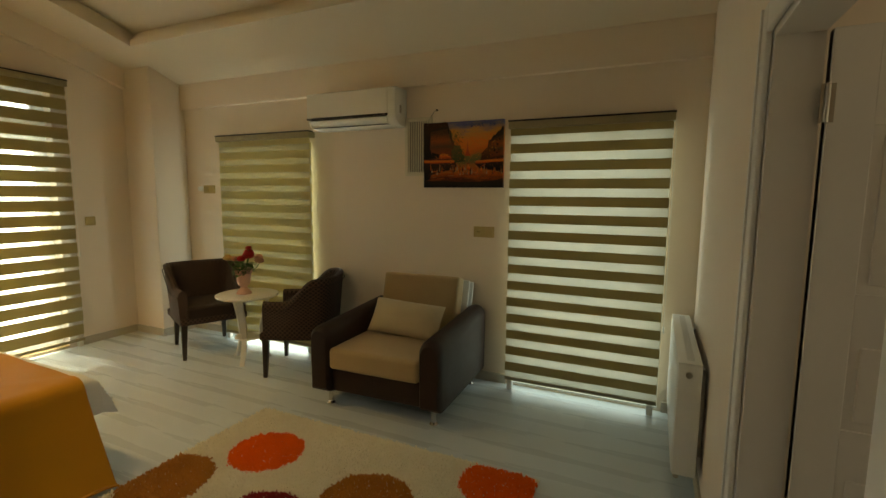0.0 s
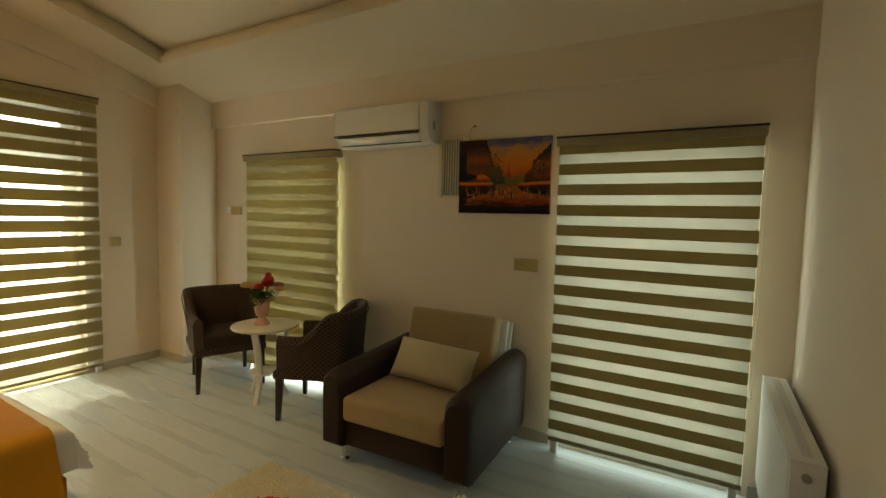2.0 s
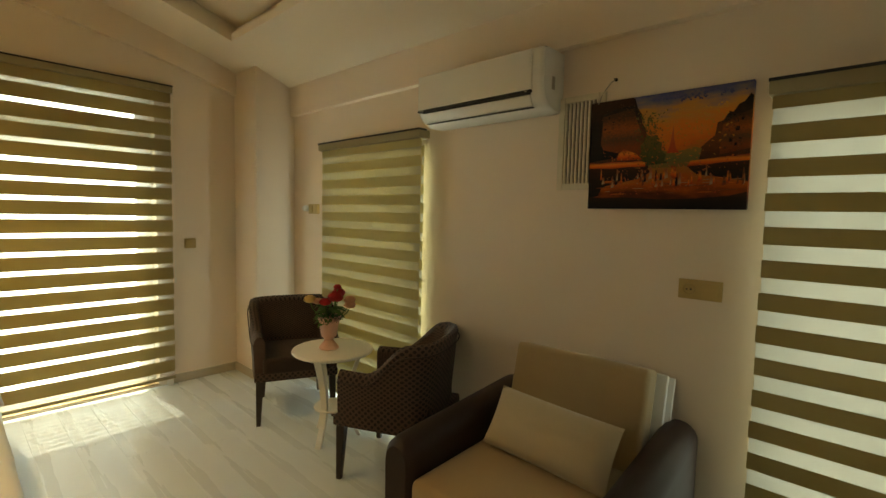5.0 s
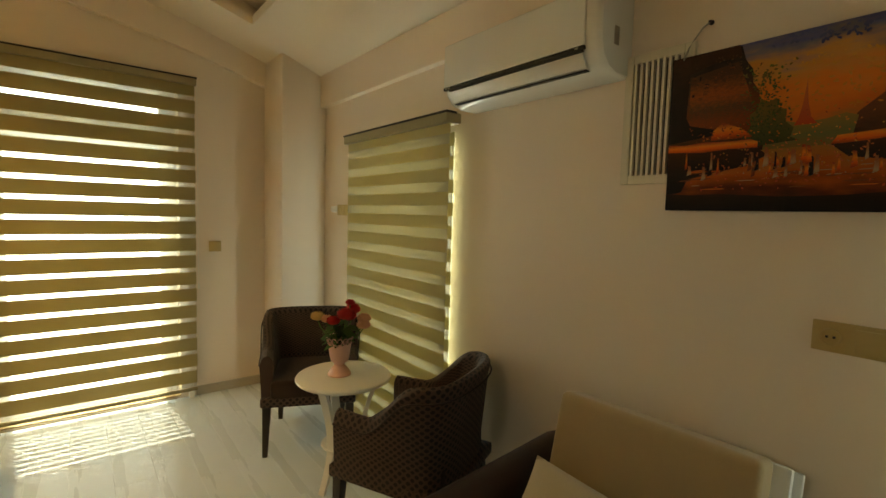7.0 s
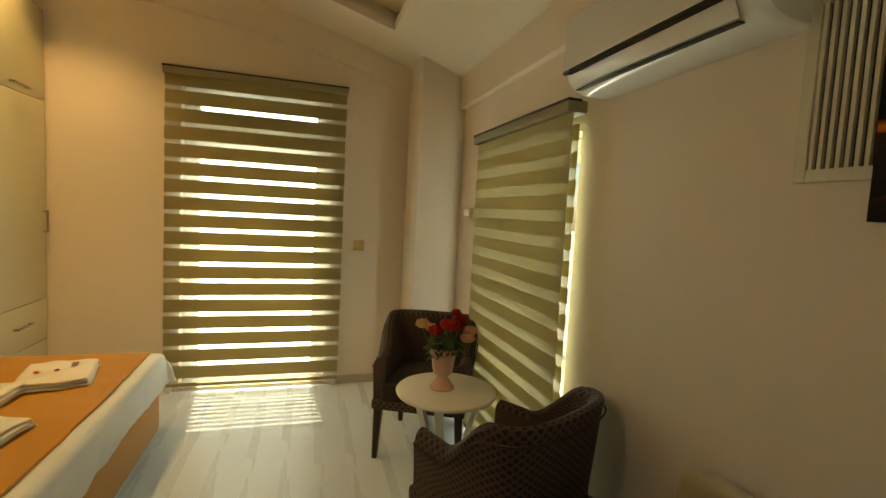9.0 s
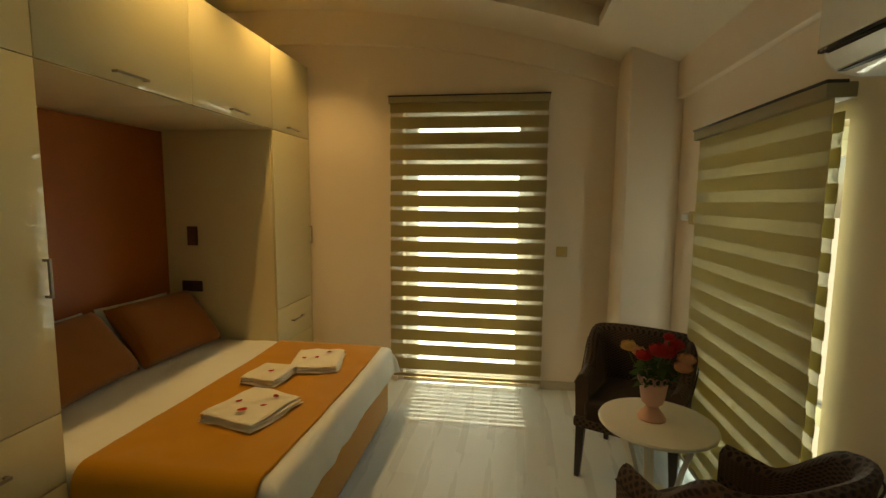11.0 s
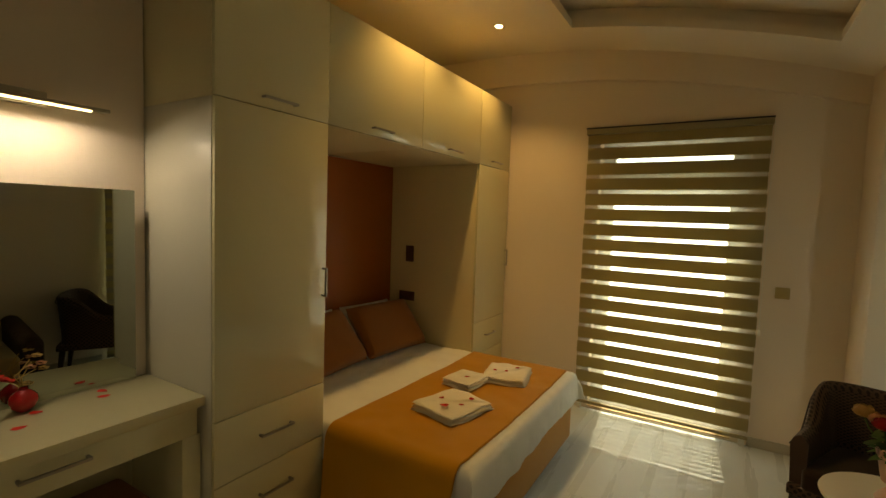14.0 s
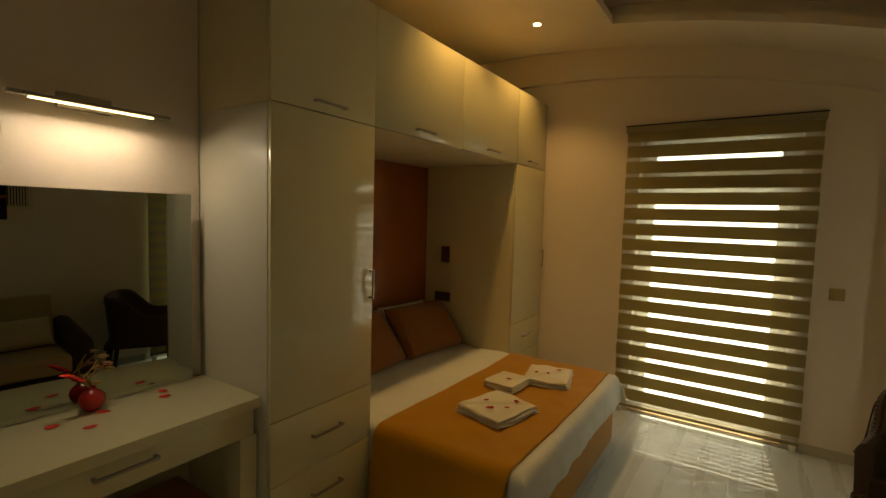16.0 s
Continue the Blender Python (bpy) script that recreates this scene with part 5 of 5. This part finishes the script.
for k in range(46):
    u = rng.choice([rng.uniform(0.08, 0.45), rng.uniform(0.45, 0.98)])
    w, z0, hh = rng.uniform(0.005, 0.012), rng.uniform(0.19, 0.27), rng.uniform(0.05, 0.12)
    stroke("painted_stroke", rng.choice([PALE_PAINT, PALE_PAINT, SHADE_PAINT, RUST_PAINT, AWNING_PAINT]), [(u - w, z0), (u - w * 0.5, z0 + hh * 0.6), (u - w * 0.7, z0 + hh), (u + w * 0.5, z0 + hh * 0.95), (u + w, z0 + 0.01)], 0.0026 + 0.0001 * (k % 6))
for k in range(16):
    u, v = (rng.uniform(0.10, 0.36), rng.uniform(0.56, 0.92)) if k % 3 else (rng.uniform(0.84, 0.99), rng.uniform(0.48, 0.72))
    w, hh = rng.uniform(0.004, 0.011), rng.uniform(0.012, 0.04)
    stroke("painted_stroke", rng.choice([DARK_PAINT, SHADE_PAINT, SHADE_PAINT, RUST_PAINT]), [(u - w, v), (u - w * 0.8, v + hh), (u + w, v + hh * 0.9), (u + w * 0.8, v)], 0.0020 + 0.0001 * (k % 5))
for k in range(26):
    u, v = rng.uniform(0.05, 0.98), rng.uniform(0.12, 0.26)
    w = rng.uniform(0.02, 0.07)
    stroke("painted_stroke", rng.choice([AWNING_PAINT, PALE_PAINT, RUST_PAINT, RUST_PAINT]), [(u - w, v), (u - w * 0.5, v + 0.006), (u + w, v + 0.008), (u + w * 0.6, v)], 0.0017 + 0.0001 * (k % 3))

# short dabs of the brush, one mesh a colour
rng = random.Random(17)
BLUE_PAINT = paint("painted_blue", (0.0, (0.05, 0.06, 0.16)), (1.0, (0.12, 0.13, 0.26)), scale=9)
GOLD_PAINT = paint("painted_gold", (0.0, (0.50, 0.16, 0.02)), (1.0, (0.62, 0.30, 0.06)), scale=9)
GREEN_PAINT = paint("painted_green", (0.0, (0.03, 0.05, 0.012)), (1.0, (0.10, 0.14, 0.03)), scale=9)
ZONES = [(RUST_PAINT, 70, 0.06, 0.42, 0.44, 0.95, 0.009), (AWNING_PAINT, 50, 0.05, 0.99, 0.36, 0.56, 0.008), (TREE_PAINT, 90, 0.30, 0.53, 0.42, 0.86, 0.011), (GREEN_PAINT, 80, 0.32, 0.52, 0.40, 0.84, 0.010), (DARK_PAINT, 50, 0.84, 0.99, 0.42, 0.76, 0.009), (GOLD_PAINT, 70, 0.46, 0.92, 0.55, 0.86, 0.014), (BLUE_PAINT, 40, 0.40, 0.99, 0.91, 0.985, 0.016), (ROSE_PAINT, 80, 0.04, 0.97, 0.13, 0.40, 0.009), (GOLD_PAINT, 40, 0.05, 0.97, 0.18, 0.46, 0.006), (PALE_PAINT, 36, 0.08, 0.97, 0.20, 0.36, 0.006)]
for mat, count, u0, u1, v0, v1, size in ZONES:
    bm = bmesh.new()
    for k in range(count * 3 // 2):
        u, v, s, a = rng.triangular(u0, u1), rng.uniform(v0, v1), size * rng.uniform(0.25, 0.55), rng.uniform(-1.5, 1.5)
        lift = rng.uniform(0.0027, 0.0036)
        vs = []
        for i in range(7):
            b = 6.283 * i / 7
            px, pz = 1.5 * s * math.cos(b) * rng.uniform(0.7, 1.1), 0.75 * s * math.sin(b) * rng.uniform(0.7, 1.2)
            vs.append(((u + px * math.cos(a) - pz * math.sin(a)) * pw, (v + (px * math.sin(a) + pz * math.cos(a)) * 1.3) * ph))
        vs = [(min(pw - 0.002, max(0.002, x)), min(ph - 0.002, max(0.002, z))) for x, z in vs]
        hi = [bm.verts.new((x, -lift, z)) for x, z in vs]
        lo = [bm.verts.new((x, -0.0005, z)) for x, z in vs]
        bm.faces.new(hi)
        for i in range(7):
            j = (i + 1) % 7
            bm.faces.new((lo[i], lo[j], hi[j], hi[i]))
    tagged(part("brushwork", bm, mat, art, smooth=False), kind="stuff")

hook = thing("wall_hook", (-1.067, N_Y, 2.157), "small wall plug with a grey cord to the painting", "hook")
part("plug", moved(lathe(bmesh.new(), [(0.008, 0), (0.008, 0.006), (0.004, 0.009), (0.004, 0.020), (0.002, 0.022)], 14), Matrix.Rotation(radians(90), 4, "X")), BLACK, hook)
part("cord", tube(bmesh.new(), [(0, -0.016, -0.002), (-0.02, -0.018, -0.016), (-0.045, -0.02, -0.05), (-0.06, -0.022, -0.075), (-0.07, -0.028, -0.11)], 0.003, 6), STEEL, hook)

# ---- radiator ----
SLOT_GREY = material("shaded_radiator_slot", (0.66, 0.66, 0.64), 0.6)
rad = thing("radiator", (E_X, 3.36, 0), "white steel panel radiator on the wall", "radiator")
RL, RZ0, RZ1, RT = 1.00, 0.14, 0.71, 0.105
part("front_panel", boxed(-RT - 0.03, -RT + 0.005, 0.02, RL, RZ0, RZ1 - 0.02, bevel=0.012, segments=3), WHITE_PVC, rad)
part("rear_panel", boxed(-0.055, -0.03, 0.03, RL - 0.01, RZ0 + 0.01, RZ1 - 0.025, bevel=0.008), WHITE_PVC, rad)
part("side_cover", boxed(-RT - 0.026, -0.03, 0.0, 0.02, RZ0 + 0.01, RZ1 - 0.01, bevel=0.004), WHITE_PVC, rad)
part("side_cover", boxed(-RT - 0.026, -0.03, RL, RL + 0.015, RZ0 + 0.01, RZ1 - 0.01, bevel=0.004), WHITE_PVC, rad)
grill = bmesh.new()
box(grill, -RT - 0.028, -0.03, 0.0, RL + 0.012, RZ1 - 0.012, RZ1, bevel=0.003)
part("top_grille", grill, WHITE_PVC, rad)
# flat grey strips carry the slots' shade in their colour; nothing is cut
for k in range(44):
    y = 0.05 + k * (RL - 0.1) / 43
    part("vent_slot_shade", boxed(-RT + 0.012, -0.06, y, y + 0.012, RZ1 - 0.001, RZ1 + 0.0008), SLOT_GREY, rad, smooth=False)
part("plug", moved(lathe(bmesh.new(), [(0.014, 0), (0.014, 0.012), (0.009, 0.016), (0.006, 0.018)], 16), Matrix.Translation((-0.085, 0.0, RZ1 - 0.055)) @ Matrix.Rotation(radians(90), 4, "X")), STEEL, rad)
for y in (0.12, RL - 0.12):
    part("bracket", boxed(-0.032, 0.0, y, y + 0.03, RZ0 + 0.06, RZ1 - 0.06), STEEL, rad)
part("pipe", tube(bmesh.new(), [(-0.085, RL - 0.04, RZ0 + 0.01), (-0.085, RL - 0.04, -0.004)], 0.009, 10), WHITE_PVC, rad)
part("valve", lathe(bmesh.new(), [(0.016, 0.0), (0.018, 0.01), (0.018, 0.045), (0.012, 0.05)], 16, (-0.085, RL - 0.04, 0.075)), CHROME, rad)
part("bottom_outlet", lathe(bmesh.new(), [(0.011, 0.0), (0.013, 0.004), (0.013, 0.03), (0.009, 0.034)], 14, (-0.11, 0.05, RZ0 - 0.03)), STEEL, rad)

dim = thing("dimmer_knob", (-3.805, N_Y, 1.53), "white round plug adapter beside the switches", "plug")
part("knob", moved(lathe(bmesh.new(), [(0.022, 0.0), (0.026, 0.01), (0.025, 0.04), (0.018, 0.05), (0.002, 0.051)], 20), Matrix.Rotation(radians(90), 4, "X")), WHITE_PVC, dim)

# ---- shaggy rug ----
RX0, RX1, RY0, RY1 = -1.80, 0.09, 1.98, 3.24
rug = thing("rug", ((RX0 + RX1) / 2, (RY0 + RY1) / 2, 0), "cream shaggy rug with orange, caramel and wine red discs", "rug")
rl, rw = (RX1 - RX0) / 2, (RY1 - RY0) / 2
part("backing", boxed(-rl, rl, -rw, rw, 0.0, 0.009, bevel=0.003), SHAG, rug)
DISCS = [(-1.385, 2.84, 0.208, SHAG_RED), (-0.09, 3.11, 0.20, SHAG_RED), (-1.65, 2.42, 0.225, SHAG_BROWN), (-0.62, 2.70, 0.235, SHAG_BROWN), (-1.00, 2.40, 0.20, SHAG_WINE)]
rx, ry = (RX0 + RX1) / 2, (RY0 + RY1) / 2
rng = random.Random(21)
names = {"cream_shag": [], "orange_red_shag": [], "caramel_shag": [], "wine_shag": []}
mats = {"cream_shag": SHAG, "orange_red_shag": SHAG_RED, "caramel_shag": SHAG_BROWN, "wine_shag": SHAG_WINE}
for i in range(230):
    for j in range(144):
        x = RX0 + (i + rng.uniform(0, 1)) * (RX1 - RX0) / 230
        y = RY0 + (j + rng.uniform(0, 1)) * (RY1 - RY0) / 144
        pile = "cream_shag"
        for cx, cy, r, mt in DISCS:
            if math.hypot(x - cx, y - cy) < r * (1 + 0.05 * noise.noise(Vector((x * 9, y * 9, 0)))):
                pile = mt.name
        names[pile].append((x - rx, y - ry))
for pile, spots in names.items():
    verts, faces = [], []
    for x, y in spots:
        a, h, r = rng.uniform(0, 6.28), rng.uniform(0.020, 0.029), rng.uniform(0.0060, 0.0095)
        lx, ly = rng.uniform(-0.012, 0.012), rng.uniform(-0.012, 0.012)
        n0 = len(verts)
        for k in range(3):
            b = a + 2.094 * k
            verts.append((x + r * math.cos(b), y + r * math.sin(b), 0.006))
        for k in range(3):
            b = a + 2.094 * k + 0.4
            verts.append((x + lx * 0.6 + r * 0.8 * math.cos(b), y + ly * 0.6 + r * 0.8 * math.sin(b), h * 0.7))
        verts.append((x + lx, y + ly, h))
        for k in range(3):
            j = (k + 1) % 3
            faces.append((n0 + k, n0 + j, n0 + 3 + j, n0 + 3 + k))
            faces.append((n0 + 3 + k, n0 + 3 + j, n0 + 6))
    me = bpy.data.meshes.new("pile")
    me.from_pydata(verts, [], faces)
    me.materials.append(mats[pile])
    ob = new("pile", me)
    ob.parent = rug
    tagged(ob, {"cream_shag": "cream shaggy pile", "orange_red_shag": "orange red discs of pile", "caramel_shag": "caramel discs of pile", "wine_shag": "wine red disc of pile"}[pile], kind="stuff")

# ---- floor planks, one mesh shared ----
PL, PW = 1.29, 0.193
bm = boxed(0, PL - 0.0002, 0, PW - 0.0002, -0.008, 0.0, bevel=0.0003, segments=1)
plank_mesh = mesh_of("plank", bm, PLANK, False)
rng = random.Random(8)
y = HALL_Y - 0.05
while y < N_Y:
    x = W_X - rng.uniform(0, PL)
    while x < E_X + 1.2:
        inside = x + PL < 3.1 and 0.9 < y < 3.5 if x > E_X else x > HALL_X - PL or y > 0.4
        if inside:
            ob = new("plank", plank_mesh)
            ob.parent = floor
            ob.matrix_basis = pose(x, y, 0)
        x += PL
    y += PW
